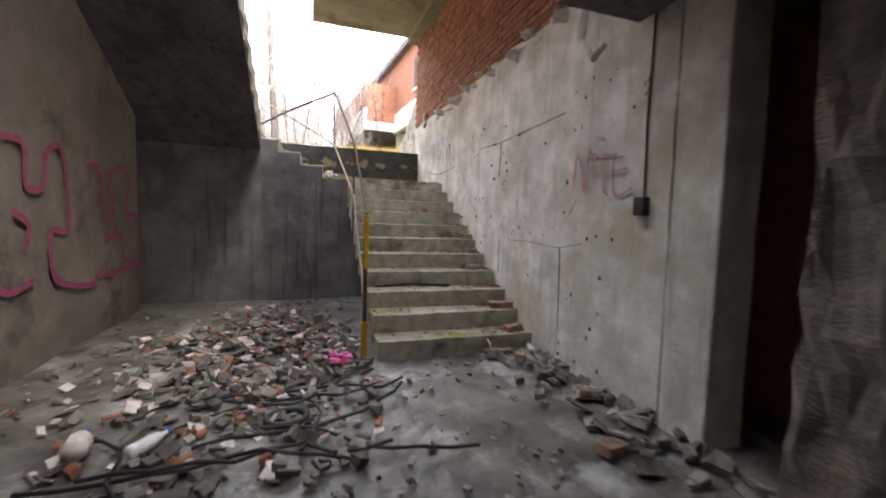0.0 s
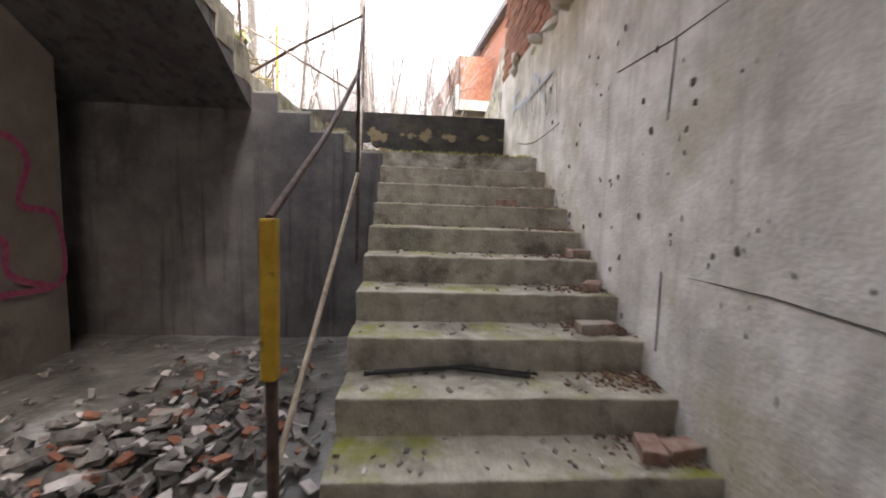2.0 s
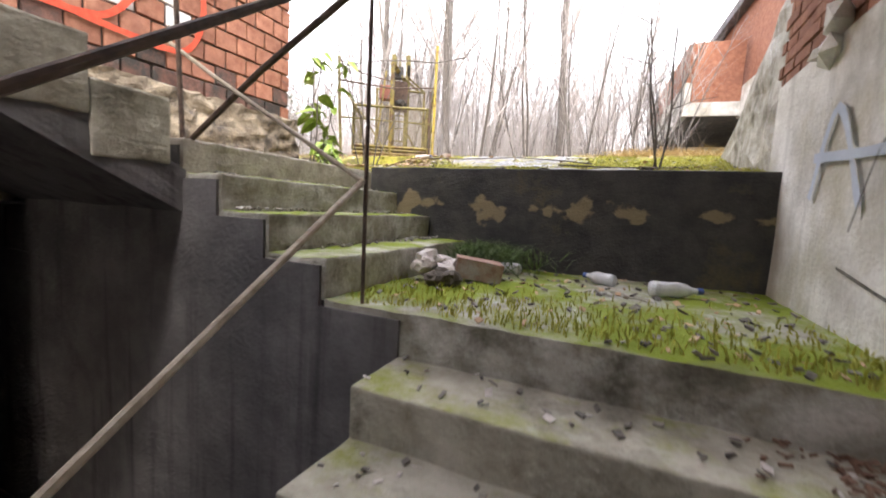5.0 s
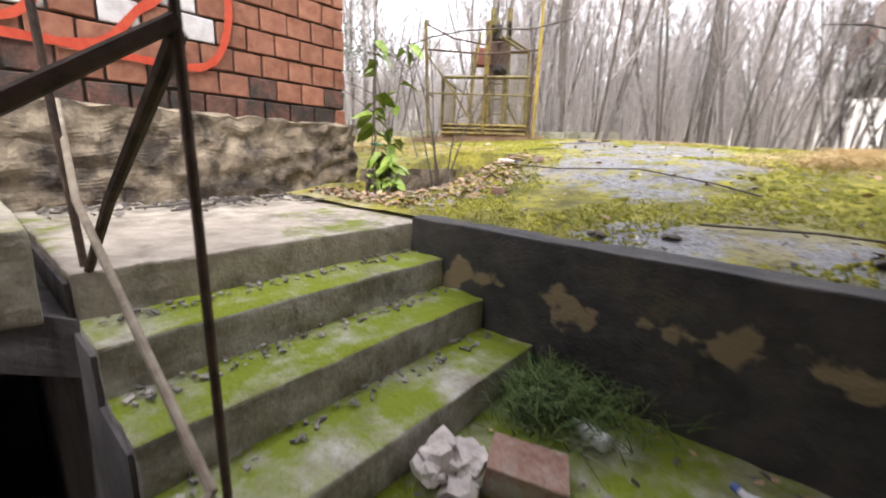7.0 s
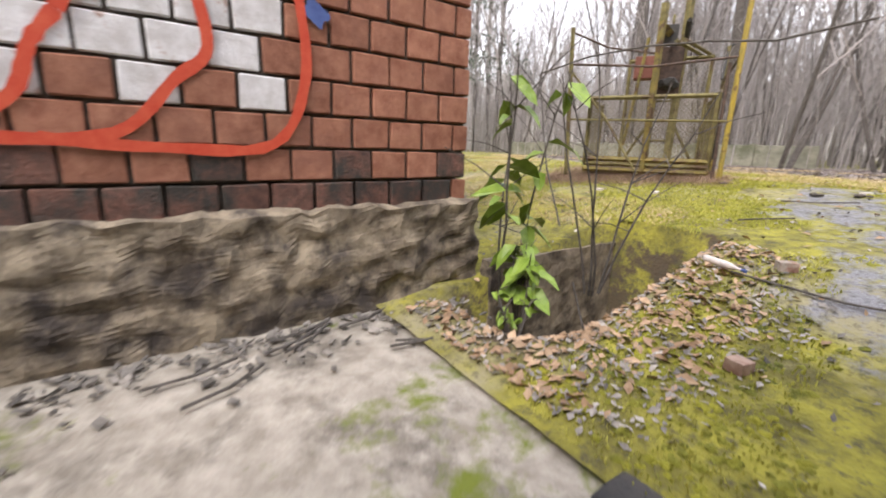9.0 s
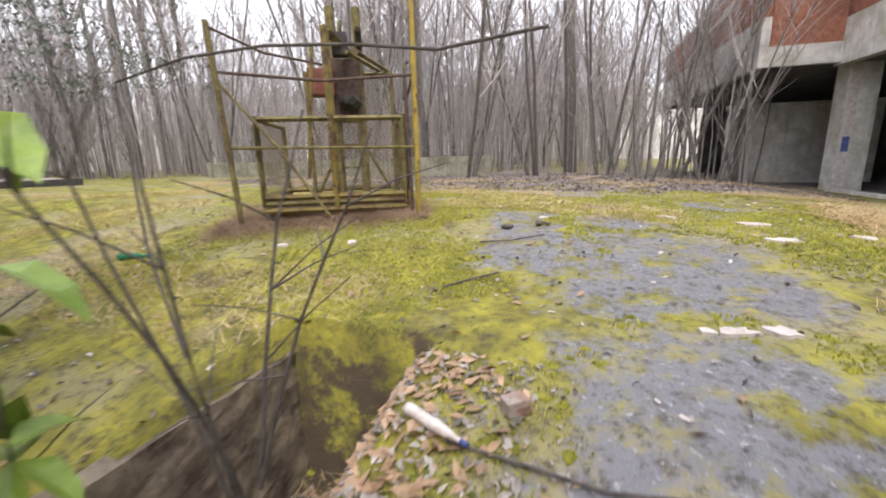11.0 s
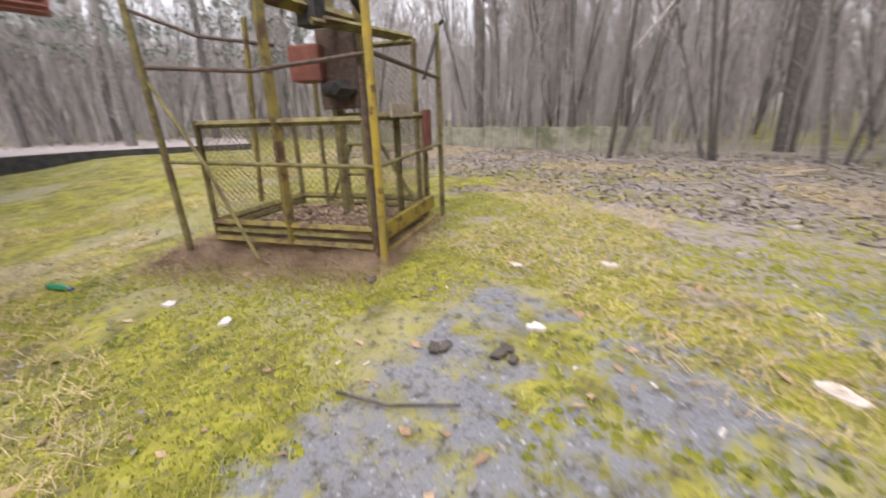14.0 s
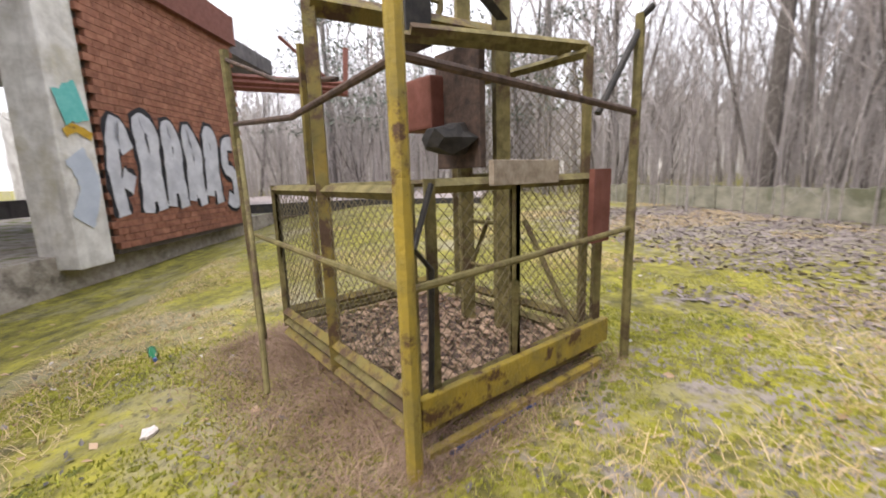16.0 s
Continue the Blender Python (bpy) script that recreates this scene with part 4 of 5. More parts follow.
part("mid_rail", htube([(0, 0, 0.72), (0, LV, 0.78)], r=0.016), MOSSY, guard)
part("high_rail", htube([(LU + 0.08, -0.02, 1.92), (LU * 0.8, 0.15, 1.72), (LU * 0.48, 0.25, 1.62)], r=0.014), RUST, guard)
part("brace", htube([(LU + 0.05, 0, 1.4), (LU * 0.75, -0.12, 0.75), (LU * 0.5, -0.25, 0.02)], r=0.016), MOSSY, guard)
part("hook", htube([(0, LV, 1.9), (-0.06, LV + 0.02, 1.95)], [(0.05, LV - 0.3, 1.4), (0, LV, 1.85)], r=0.018), BLACKM, guard)

hoist = tagged(new("goods_hoist"), "derelict yellow goods hoist cage overgrown with dead stalks", "hoist")
U0, U1, V0, V1 = 0.14, 1.72, 0.12, 1.45
bm = bmesh.new()
for a, b in (((U0, V0), (U1, V0)), ((U0, V1), (U1, V1)), ((U0, V0), (U0, V1)), ((U1, V0), (U1, V1))):
    for z in (0.05, 0.2):
        add_tube(bm, [hp(*a, z), hp(*b, z)], 0.035, sides=4)
part("base_frame", bm, GOLD, hoist, "yellow channel base frame")
part("front_channel", local_box(MH, U0 - 0.075, U0 - 0.037, V0 - 0.03, V1 + 0.03, 0.1, 0.24), BRIGHT, hoist, "worn yellow front channel", bevel=0.006)
part("sill_strip", local_box(MH, U0 - 0.12, U0 - 0.08, V0 - 0.03, V1 - 0.1, 0.0, 0.035), BRIGHT, hoist, "yellow sill strip", bevel=0.004)
part("blue_foot", local_box(MH, U0 - 0.12, U0 - 0.08, 0.2, 0.75, -0.06, -0.002), BLUEP, hoist, "blue painted foot plate", bevel=0.004)
bm = bmesh.new()
add_box(bm, U0, U1, V0, V1, 0.02, 0.07, m=MH)
part("platform", bm, RUST, hoist, "rusted platform plate")
UM = 0.92
for a, b, z1 in (((U0, V0), (UM, V0), 1.08), ((UM, V0), (U1, V0), 1.08), ((U1, V0), (U1, V1), 1.08), ((U0, V0 + 0.1), (U0, 0.72), 1.1), ((U0, 0.72), (U0, V1), 1.1)):
    bm = bmesh.new()
    hframe(bm, a, b, 0.1, z1)
    pn = part("gate_panel", bm, MOSSY, hoist, "mossy yellow gate frame")
    part("wire_mesh", hmesh(a, b, 0.13, z1 - 0.03), MESHM, pn)
part("gate_handle", htube([(0.1, 0.16, 0.15), (0.09, 0.18, 0.75), (0.06, 0.08, 0.85), (0.1, 0.2, 1.08)], r=0.012), BLACKM, hoist)
part("warning_plate", local_box(MH, 0.08, 0.11, 0.52, 0.98, 1.06, 1.17), PALEPIPE, hoist, "pale warning plate", bevel=0.004)
part("red_plate", local_box(MH, 0.05, 0.08, 1.25, 1.42, 0.72, 1.12), REDM, hoist, "dark red plate")
bm = bmesh.new()
add_tube(bm, [hp(UM, V0, 0.05), hp(UM, V0, 1.98)], 0.045, sides=4)
add_tube(bm, [hp(UM + 0.3, V0 + 0.05, 0.4), hp(UM + 0.14, V0, 1.8)], 0.022, sides=6)
part("front_mast", bm, GOLD, hoist, "yellow front mast")
bm = bmesh.new()
add_tube(bm, [hp(0.62, V1 - 0.3, 0.05), hp(0.62, V1 - 0.3, 2.5)], 0.06, sides=4)
add_tube(bm, [hp(0.95, V1 - 0.3, 0.05), hp(0.95, V1 - 0.3, 2.5)], 0.06, sides=4)
part("mast", bm, MOSSY, hoist, "mossy rear mast")
part("top_beam", htube([(UM, V0, 1.95), (0.7, V1 - 0.25, 1.93)], r=0.06, sides=4), GOLD, hoist, "yellow top beam")
for du in (-0.06, 0.06):
    part("top_channel", htube([(UM - 0.25 + du, 0.5, 1.82), (0.3 + du, V1, 1.8)], r=0.03, sides=4), MOSSY, hoist)
pul = part("pulley_bracket", local_box(MH, 0.72, 0.9, 0.55, 0.72, 1.8, 2.05), BLACKM, hoist, bevel=0.01)
bm = bmesh.new()
ring = [hp(0.8, 0.72 + 0.13 * math.cos(a), 2.07 + 0.13 * math.sin(a)) for a in [6.2832 * k / 20 for k in range(21)]]
add_tube(bm, ring, 0.018, sides=6)
for a in (0, 1.05, 2.1):
    add_tube(bm, [hp(0.8, 0.72 - 0.13 * math.cos(a), 2.07 - 0.13 * math.sin(a)), hp(0.8, 0.72 + 0.13 * math.cos(a), 2.07 + 0.13 * math.sin(a))], 0.01, sides=5)
part("pulley", bm, MOSSY, pul, "spoked pulley wheel")
part("motor_plate", local_box(MH, 0.6, 1.0, 0.95, 1.0, 1.15, 1.85), RUST, hoist, "brown motor plate", bevel=0.01)
part("motor_box", local_box(MH, 0.92, 1.25, 0.85, 1.1, 1.4, 1.72), REDM, hoist, "dark red motor housing", bevel=0.02)
bm = bmesh.new()
blob(bm, hp(0.75, 0.85, 1.32), 0.13, (1.2, 1, 0.7), 0.5, 2)
part("winch", bm, BLACKM, hoist, "black winch bundle")
bm = bmesh.new()
hframe(bm, (0.2, V1 - 0.05), (1.35, V1 - 0.05), 0.1, 1.78, 0.028)
part("rear_frame", bm, MOSSY, hoist)
part("wire_mesh", hmesh((0.2, V1 - 0.05), (1.35, V1 - 0.05), 0.15, 1.75), MESHM, hoist)
part("rear_brace", htube([(0.25, V1 - 0.05, 0.15), (0.62, V1 - 0.08, 0.8)], [(1.3, V1 - 0.05, 0.15), (0.95, V1 - 0.08, 0.8)], r=0.022, sides=4), MOSSY, hoist)
part("top_bracket", htube([(0.6, V1 - 0.3, 2.2), (0.6, V1 - 0.65, 2.15)], [(0.6, V1 - 0.3, 1.98), (0.6, V1 - 0.6, 2.15)], r=0.035, sides=4), BLACKM, hoist)
for z in (0.5, 0.8, 1.1):
    part("ladder_rung", htube([(0.62, V1 - 0.3, z), (0.95, V1 - 0.3, z)], r=0.015), MOSSY, hoist)

# ---- trees ----
def grow(bm, p, d, length, r, depth, spread, rng, twigs):
    pts = [p]
    n = 5 if depth == 0 else 3
    for k in range(n):
        d = (d + Vector((rng.uniform(-1, 1), rng.uniform(-1, 1), rng.uniform(-0.2, 0.7))) * (0.07 if depth == 0 else 0.16)).normalized()
        pts.append(pts[-1] + d * length / n)
    add_tube(bm if depth < 1 else twigs, pts, r, r * 0.45, sides=7 if depth == 0 else (4 if depth == 1 else 3))
    if depth < 3:
        for k in range((9, 5, 4)[depth]):
            t = rng.uniform(0.3 if depth == 0 else 0.2, 1.0) * n
            i = min(int(t), n - 1)
            q = pts[i].lerp(pts[i + 1], t - i)
            a = rng.uniform(0, 6.283)
            side = Vector((math.cos(a), math.sin(a), rng.uniform(0.2, 1.0))).normalized()
            nd = (d * (1 - spread) + side * spread).normalized()
            grow(bm, q, nd, length * rng.uniform(0.28, 0.5), r * (0.5 if depth == 0 else 0.45) * (1 - 0.4 * t / n), depth + 1, spread, rng, twigs)


def tree(rng, h, r, lean, stems, bark, name="bare_tree", label="leafless grey tree in the winter wood"):
    root = tagged(new(name), label, "tree", "trees of the wood")
    trunk, twigs = bmesh.new(), bmesh.new()
    for k in range(stems):
        a = rng.uniform(0, 6.283)
        d = Vector((math.cos(a) * lean, math.sin(a) * lean, 1)).normalized()
        grow(trunk, Vector((0.25 * math.cos(a) * (stems > 1), 0.25 * math.sin(a) * (stems > 1), -0.3)), d, h * rng.uniform(0.8, 1), r * rng.uniform(0.7, 1), 0, 0.55, rng, twigs)
    part("trunk", trunk, bark, root)
    part("crown", twigs, TWIG, root, "bare twigs")
    return root


rng = random.Random(5)
kinds = [tree(rng, 13, 0.15, 0.08, 1, BARK), tree(rng, 11, 0.11, 0.25, 2, BARK), tree(rng, 14, 0.18, 0.06, 1, DARKBARK), tree(rng, 8, 0.055, 0.3, 4, BARK), tree(rng, 9, 0.07, 0.35, 3, DARKBARK), tree(rng, 6, 0.04, 0.28, 5, BARK)]
spots = [(-5.2, 18.0, 4), (-3.0, 18.6, 4), (-1.2, 19.2, 3), (0.6, 19.0, 3), (1.6, 20.5, 5), (-7.5, 20.5, 2), (-2.2, 21, 2), (2.6, 19.4, 5), (-0.2, 17.6, 5), (-8.6, 22, 1), (1.4, 17.8, 5), (-10.5, 21.0, 1)]
while len(spots) < 190:
    a = rng.uniform(-1.75, 0.75)
    rr = rng.uniform(20, 52)
    x, y = -1 + rr * math.sin(a), 1 + rr * math.cos(a)
    if y < 18.5 and x > -24:
        continue
    if x > 0.2 and y < 60 and x > 1.0 + (y - 18) * -0.12:
        continue
    if x < -20 and y < 3:
        continue
    spots.append((x, y, rng.choice((0, 1, 2, 3, 3, 4, 5, 5))))
first = set()
for x, y, k in spots:
    m = Matrix.Translation((x, y, height(x, y) - 0.05)) @ Matrix.Rotation(rng.uniform(0, 6.28), 4, "Z") @ Matrix.Scale(rng.uniform(0.8, 1.2), 4)
    if k not in first:
        first.add(k)
        kinds[k].matrix_world = m
    else:
        copy_thing(kinds[k], m)
# thicket of saplings and the far wood, haze put into their pale colours
vs, fs = [], []


def whip(p, q, bow, w, n):
    """A bent, tapering three-sided stem."""
    o = len(vs)
    for k in range(n + 1):
        t = k / n
        b = 4 * t * (1 - t)
        x, y, z = (p[i] + (q[i] - p[i]) * t + bow[i] * b for i in range(3))
        r = w * (1 - 0.85 * t)
        vs.extend(((x - r, y, z), (x + r * 0.5, y + r * 0.87, z), (x + r * 0.5, y - r * 0.87, z)))
    for k in range(n):
        a = o + 3 * k
        fs.extend(((a, a + 1, a + 4, a + 3), (a + 1, a + 2, a + 5, a + 4), (a + 2, a, a + 3, a + 5)))
    return lambda t: tuple(p[i] + (q[i] - p[i]) * t + bow[i] * 4 * t * (1 - t) for i in range(3))


for k in range(5600):
    a = rng.uniform(-1.9, 0.8)
    near = k < 2200
    rr = rng.uniform(17.5, 30) if near else rng.uniform(24, 75)
    x, y = -1 + rr * math.sin(a), 1 + rr * math.cos(a)
    if (y < 17.2 and x > -22) or (x > 2.0 and x > 2.6 + (y - 18) * -0.1):
        continue
    h = rng.uniform(2.5, 7) if near else rng.uniform(5, 13)
    w = rng.uniform(0.008, 0.022) if near else rng.uniform(0.02, 0.07)
    lx, ly = rng.gauss(0, 0.17) * h, rng.gauss(0, 0.14) * h
    at = whip((x, y, 3.05), (x + lx, y + ly, 3.05 + h), (-lx * 0.35, -ly * 0.35, 0.06 * h), w, 4)
    for s in range(7 if near else 5):
        t = rng.uniform(0.2, 0.92)
        b = at(t)
        L = h * rng.uniform(0.14, 0.38) * (1.15 - 0.6 * t)
        c = rng.uniform(0, 6.283)
        e = (b[0] + math.cos(c) * L * 0.55, b[1] + math.sin(c) * L * 0.55, b[2] + L * rng.uniform(0.5, 1.0))
        at2 = whip(b, e, (math.cos(c) * L * 0.1, math.sin(c) * L * 0.1, -0.03 * L), w * 0.42, 2)
        for f in (0.45, 0.75):
            d = at2(f)
            c2 = c + rng.uniform(-1.3, 1.3)
            whip(d, (d[0] + math.cos(c2) * L * 0.3, d[1] + math.sin(c2) * L * 0.3, d[2] + L * rng.uniform(0.15, 0.4)), (0, 0, 0), w * 0.24, 1)
me = bpy.data.meshes.new("thicket")
me.from_pydata(vs, [], fs)
me.materials.append(TWIG)
tagged(new("thicket", me), "dense leafless saplings of the far wood", "thicket", kind="stuff")
# Plain strip; the haze of distance is painted in as pale grey.
FAR = mat("far wood with painted haze", (0.50, 0.48, 0.475), (0.72, 0.705, 0.71), 0.5, 1.0, 0.0, spec=0.0)
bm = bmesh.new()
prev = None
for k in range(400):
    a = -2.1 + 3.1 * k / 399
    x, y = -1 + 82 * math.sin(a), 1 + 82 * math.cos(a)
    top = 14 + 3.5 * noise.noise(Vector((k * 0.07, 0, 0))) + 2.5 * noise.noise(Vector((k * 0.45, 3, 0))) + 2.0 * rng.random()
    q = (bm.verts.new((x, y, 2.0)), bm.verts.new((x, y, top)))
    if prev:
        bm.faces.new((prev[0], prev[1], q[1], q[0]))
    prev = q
thing("backdrop", bm, FAR, "far winter wood edge with haze painted into its pale grey", "backdrop", kind="structure")

# ---- pit beside the block wall ----
thing("pit_wall", boxes((-3.06, -2.94, 5.87, 7.4, 1.7, 2.95)), ROUGH, "mossy concrete side of the sunken light well", "pit wall", kind="structure", cuts=12, rough=0.02)

# ---- rubbish and rubble ----
def rest(x, y):
    return height(x, y) if y > 4.95 or x < -3.6 else ZS


def scrap_mesh(places, r0, r1, material, name, label, category, squash=0.6, seed=1):
    g = random.Random(seed)
    bm = bmesh.new()
    for x, y, z in places:
        m = Matrix.Translation((x, y, z)) @ Euler((g.uniform(-0.5, 0.5), g.uniform(-0.5, 0.5), g.uniform(0, 6.28))).to_matrix().to_4x4()
        a, b, c = g.uniform(r0, r1), g.uniform(r0, r1) * 0.7, g.uniform(r0, r1) * squash
        vv = add_box(bm, -a, a, -b, b, -c * 0.3, c, m=m)
        for v in vv:
            v.co += Vector((g.uniform(-1, 1), g.uniform(-1, 1), g.uniform(-1, 1))) * min(a, b, c) * 0.45
    return thing(name, bm, material, label, category, kind="stuff")


g = random.Random(11)
heap = []
while len(heap) < 900:
    x, y = g.gauss(-0.9, 0.55), g.gauss(0.2, 1.0)
    if -2.6 < x < -0.12 and -2.2 < y < 3.0:
        heap.append((x, y, 0.03 + 0.10 * g.random() * math.exp(-((x + 0.8) ** 2 + (y - 0.4) ** 2))))
scrap_mesh(heap[:520], 0.015, 0.07, GREYSCRAP, "rubble", "heap of grey rubbish and broken plaster on the floor", "rubble", 0.5, 2)
scrap_mesh(heap[520:760], 0.015, 0.06, WHITE, "scraps", "pale paper and plastic scraps in the rubbish", "scraps", 0.2, 3)
scrap_mesh(heap[760:], 0.015, 0.045, BRICK, "brick_fragments", "broken brick fragments in the rubbish", "brick fragments", 0.6, 4)
edge = [(W - abs(g.gauss(0, 0.25)) - 0.05, g.uniform(-3.0, -0.05), 0.03) for k in range(120)]
scrap_mesh(edge, 0.02, 0.08, GREYSCRAP, "rubble", "crumbled concrete along the foot of the wall", "rubble", 0.6, 5)
fines = [(g.uniform(-2.6, 1.5), g.uniform(-3.6, 3.0), 0.02) for k in range(700)]
scrap_mesh([p for p in fines if not (p[0] > -0.05 and p[1] > -0.05)], 0.008, 0.03, GREYSCRAP, "grit", "small stones scattered over the basement floor", "grit", 0.6, 6)
treads = []
for k in range(420):
    i = g.randrange(0, 10)
    treads.append((W * (1 - g.random() ** 1.6 * 0.97) - 0.03, i * D + g.uniform(0.05, D), (i + 1) * RISE + 0.008))
scrap_mesh(treads[:300], 0.005, 0.018, GREYSCRAP, "grit", "crumbs of concrete lying on the stairs", "grit", 0.4, 7)
scrap_mesh(treads[300:], 0.006, 0.02, WHITE, "plaster_flakes", "pale plaster flakes on the stairs", "plaster flakes", 0.2, 8)

dust = []
for k in range(1700):
    i = g.randrange(0, 10)
    dust.append((W - abs(g.gauss(0, 0.16)) - 0.02, i * D + 0.04 + (D - 0.05) * g.random() ** 0.6, (i + 1) * RISE + 0.006))
scrap_mesh(dust, 0.003, 0.015, REDDUST, "brick_crumbs", "red brick crumbs along the wall side of the stairs", "brick crumbs", 0.5, 17)


def brick_thing(x, y, z, turn, tilt=0.0, broken=False, label="loose red brick lying on the stairs", size=(0.105, 0.05, 0.03), stuff=None):
    bm = bmesh.new()
    a, b, c = size
    add_box(bm, -a * (0.6 if broken else 1), a, -b, b, 0, 2 * c, m=Matrix.Translation((x, y, z)) @ Matrix.Rotation(radians(turn), 4, "Z") @ Matrix.Rotation(radians(tilt), 4, "Y"))
    return thing("brick", bm, stuff or DUSTY, label, "brick", "loose bricks", bevel=0.006, rough=0.006)


for x, y, i, t, b in ((1.45, 0.12, 1, 20, 0), (1.38, 0.45, 2, 75, 1), (1.5, 0.46, 2, 10, 1), (1.4, 1.1, 4, 5, 0), (1.14, 2.47, 8, 30, 1), (1.5, 1.4, 5, 60, 1), (1.52, 1.75, 6, 15, 1)):
    brick_thing(x, y, i * RISE + 0.004, t, 0, bool(b))
for x, y, t in ((-1.5, 0.3, 30), (-1.9, 0.9, 80), (-1.2, 1.4, 10), (1.3, -0.35, 40), (1.15, -0.2, 120), (1.0, -1.9, 15), (1.35, -1.2, 70)):
    brick_thing(x, y, 0.03, t, 6, True, "broken brick among the rubbish on the floor")
thing("steel_strip", tubes(([(0.1, 0.86, 0.565), (0.55, 0.93, 0.575), (0.95, 0.84, 0.56)], 0.012), ([(0.15, 0.9, 0.562), (0.6, 0.96, 0.57), (1.0, 0.88, 0.56)], 0.008)), CABLE, "bent dark steel strip lying on a step", "metal strip")
thing("stick", tubes(([(1.1, 0.12, 0.2), (1.12, -0.06, 0.1), (1.1, -0.12, 0.0)], 0.014)), PALEPIPE, "pale stick leaning on the lowest step", "stick")


def bottle(x, y, z, turn, material, label, r=0.035, h=0.24, name="bottle"):
    bm = bmesh.new()
    m = Matrix.Translation((x, y, z + r)) @ Matrix.Rotation(radians(turn), 4, "Z") @ Matrix.Rotation(radians(90), 4, "Y")
    prof = [(0.9 * r, 0), (r, 0.02), (r * 0.92, h * 0.35), (r, h * 0.55), (r * 0.8, h * 0.72), (r * 0.36, h * 0.88), (r * 0.36, h)]
    prev = None
    for q, hh in prof:
        ring = [bm.verts.new(m @ Vector((q * math.cos(a), q * math.sin(a), hh))) for a in [6.2832 * k / 14 for k in range(14)]]
        if prev:
            for k in range(14):
                bm.faces.new((prev[k], prev[(k + 1) % 14], ring[(k + 1) % 14], ring[k]))
        else:
            bm.faces.new(ring)
        prev = ring
    bm.faces.new(prev)
    root = tagged(new(name), label, "bottle", "discarded bottles")
    part("body", bm, material, root, smooth=True)
    bm = bmesh.new()
    add_tube(bm, [m @ Vector((0, 0, h - 0.01)), m @ Vector((0, 0, h + 0.02))], r * 0.42, sides=12)
    part("cap", bm, BLUEP, root, "blue bottle cap")


bottle(1.45, -0.3, 0.05, 70, CLEAR, "empty plastic bottle beside the stairs")
bottle(-1.75, -1.25, 0.04, 100, WHITE, "dirty white bottle in the rubbish", 0.06, 0.2)
bottle(-1.5, -1.3, 0.04, 60, CLEAR, "grey plastic bottle in the rubbish", 0.04)
bottle(-1.95, 6.9, height(-1.95, 6.9), -25, WHITE, "white plastic bottle lying on leaf litter", 0.025, 0.3)
bottle(0.15, 4.55, ZL, 160, CLEAR, "crushed clear bottle on the landing", 0.04, 0.2)
bottle(0.75, 4.5, ZL, 140, CLEAR, "crushed clear bottle on the landing", 0.04, 0.22)
bottle(0.95, 4.35, ZL, 20, CLEAR, "crushed plastic bottle on the landing", 0.045, 0.26)
bottle(-5.4, 8.0, height(-5.4, 8.0), 30, GREENG, "green glass bottle in the grass", 0.035, 0.25)
bm = bmesh.new()
for k in range(14):
    blob(bm, (-0.35 + g.uniform(-0.08, 0.08), -0.15 + g.uniform(-0.08, 0.08), 0.09 + g.uniform(0, 0.05)), g.uniform(0.02, 0.045), (1, 1, 0.6), 0.6, 1, k)
thing("pink_wrapper", bm, PINKP, "crumpled pink wrapper in the rubbish", "wrapper")
for k in range(9):
    x0, y0 = -1.4 + g.uniform(-0.5, 0.6), -1.0 + g.uniform(-0.5, 0.6)
    pts = [Vector((x0, y0, 0.05))]
    a = g.uniform(-0.6, 0.6)
    for i in range(9):
        a += g.uniform(-0.55, 0.55)
        pts.append(pts[-1] + Vector((math.cos(a) * 0.17, math.sin(a) * 0.17, 0)))
        pts[-1].z = 0.04 + 0.04 * g.random()
    thing("cable", tubes((pts, 0.011), sides=6), CABLE, "stripped black cable lying on the basement floor", "cable", "loose cables")
bm = bmesh.new()
add_tube(bm, [(-0.75 + 0.12 * math.cos(a), -1.05 + 0.1 * math.sin(a), 0.06) for a in [6.2832 * k / 16 for k in range(17)]], 0.02, sides=6)
thing("hose_ring", bm, CABLE, "black rubber ring on the basement floor", "ring")

# landing clutter
brick_thing(-0.02, 4.15, ZL + 0.01, 25, 8, False, "dusty broken clay block on the landing", (0.14, 0.10, 0.06), DUSTY)
bm = bmesh.new()
for k in range(12):
    blob(bm, (-0.22 + g.uniform(-0.07, 0.07), 3.98 + g.uniform(-0.09, 0.09), ZL + 0.06 + g.uniform(0, 0.08)), g.uniform(0.03, 0.07), (1, 1, 0.7), 0.7, 2, k)
thing("crumpled_bag", bm, WHITE, "crumpled pale plastic bag on the landing", "plastic bag", rough=0.01)
bm = bmesh.new()
for k in range(6):
    blob(bm, (-0.1 + g.uniform(-0.06, 0.06), 3.82 + g.uniform(-0.06, 0.06), ZL + 0.04), g.uniform(0.03, 0.08), (1, 1, 0.8), 0.7, 2, k)
thing("dark_clod", bm, MORT, "dark wet lump on the landing", "clod", rough=0.01)
lit = [(g.uniform(-0.35, W - 0.05), g.uniform(YL + 0.05, YW - 0.05), ZL + 0.01) for k in range(240)]
scrap_mesh(lit[:150], 0.006, 0.022, GREYSCRAP, "litter", "small litter and crumbs on the landing", "litter", 0.4, 9)
scrap_mesh(lit[150:], 0.006, 0.02, LITTER, "litter", "dead leaves on the landing", "litter", 0.15, 10)
up = []
for k in range(260):
    i = g.randrange(0, 3)
    up.append((XS[i + 1] + g.uniform(0.0, 0.12), g.uniform(YL + 0.03, YW - 0.05), ZL + RISE * (i + 1) + 0.01))
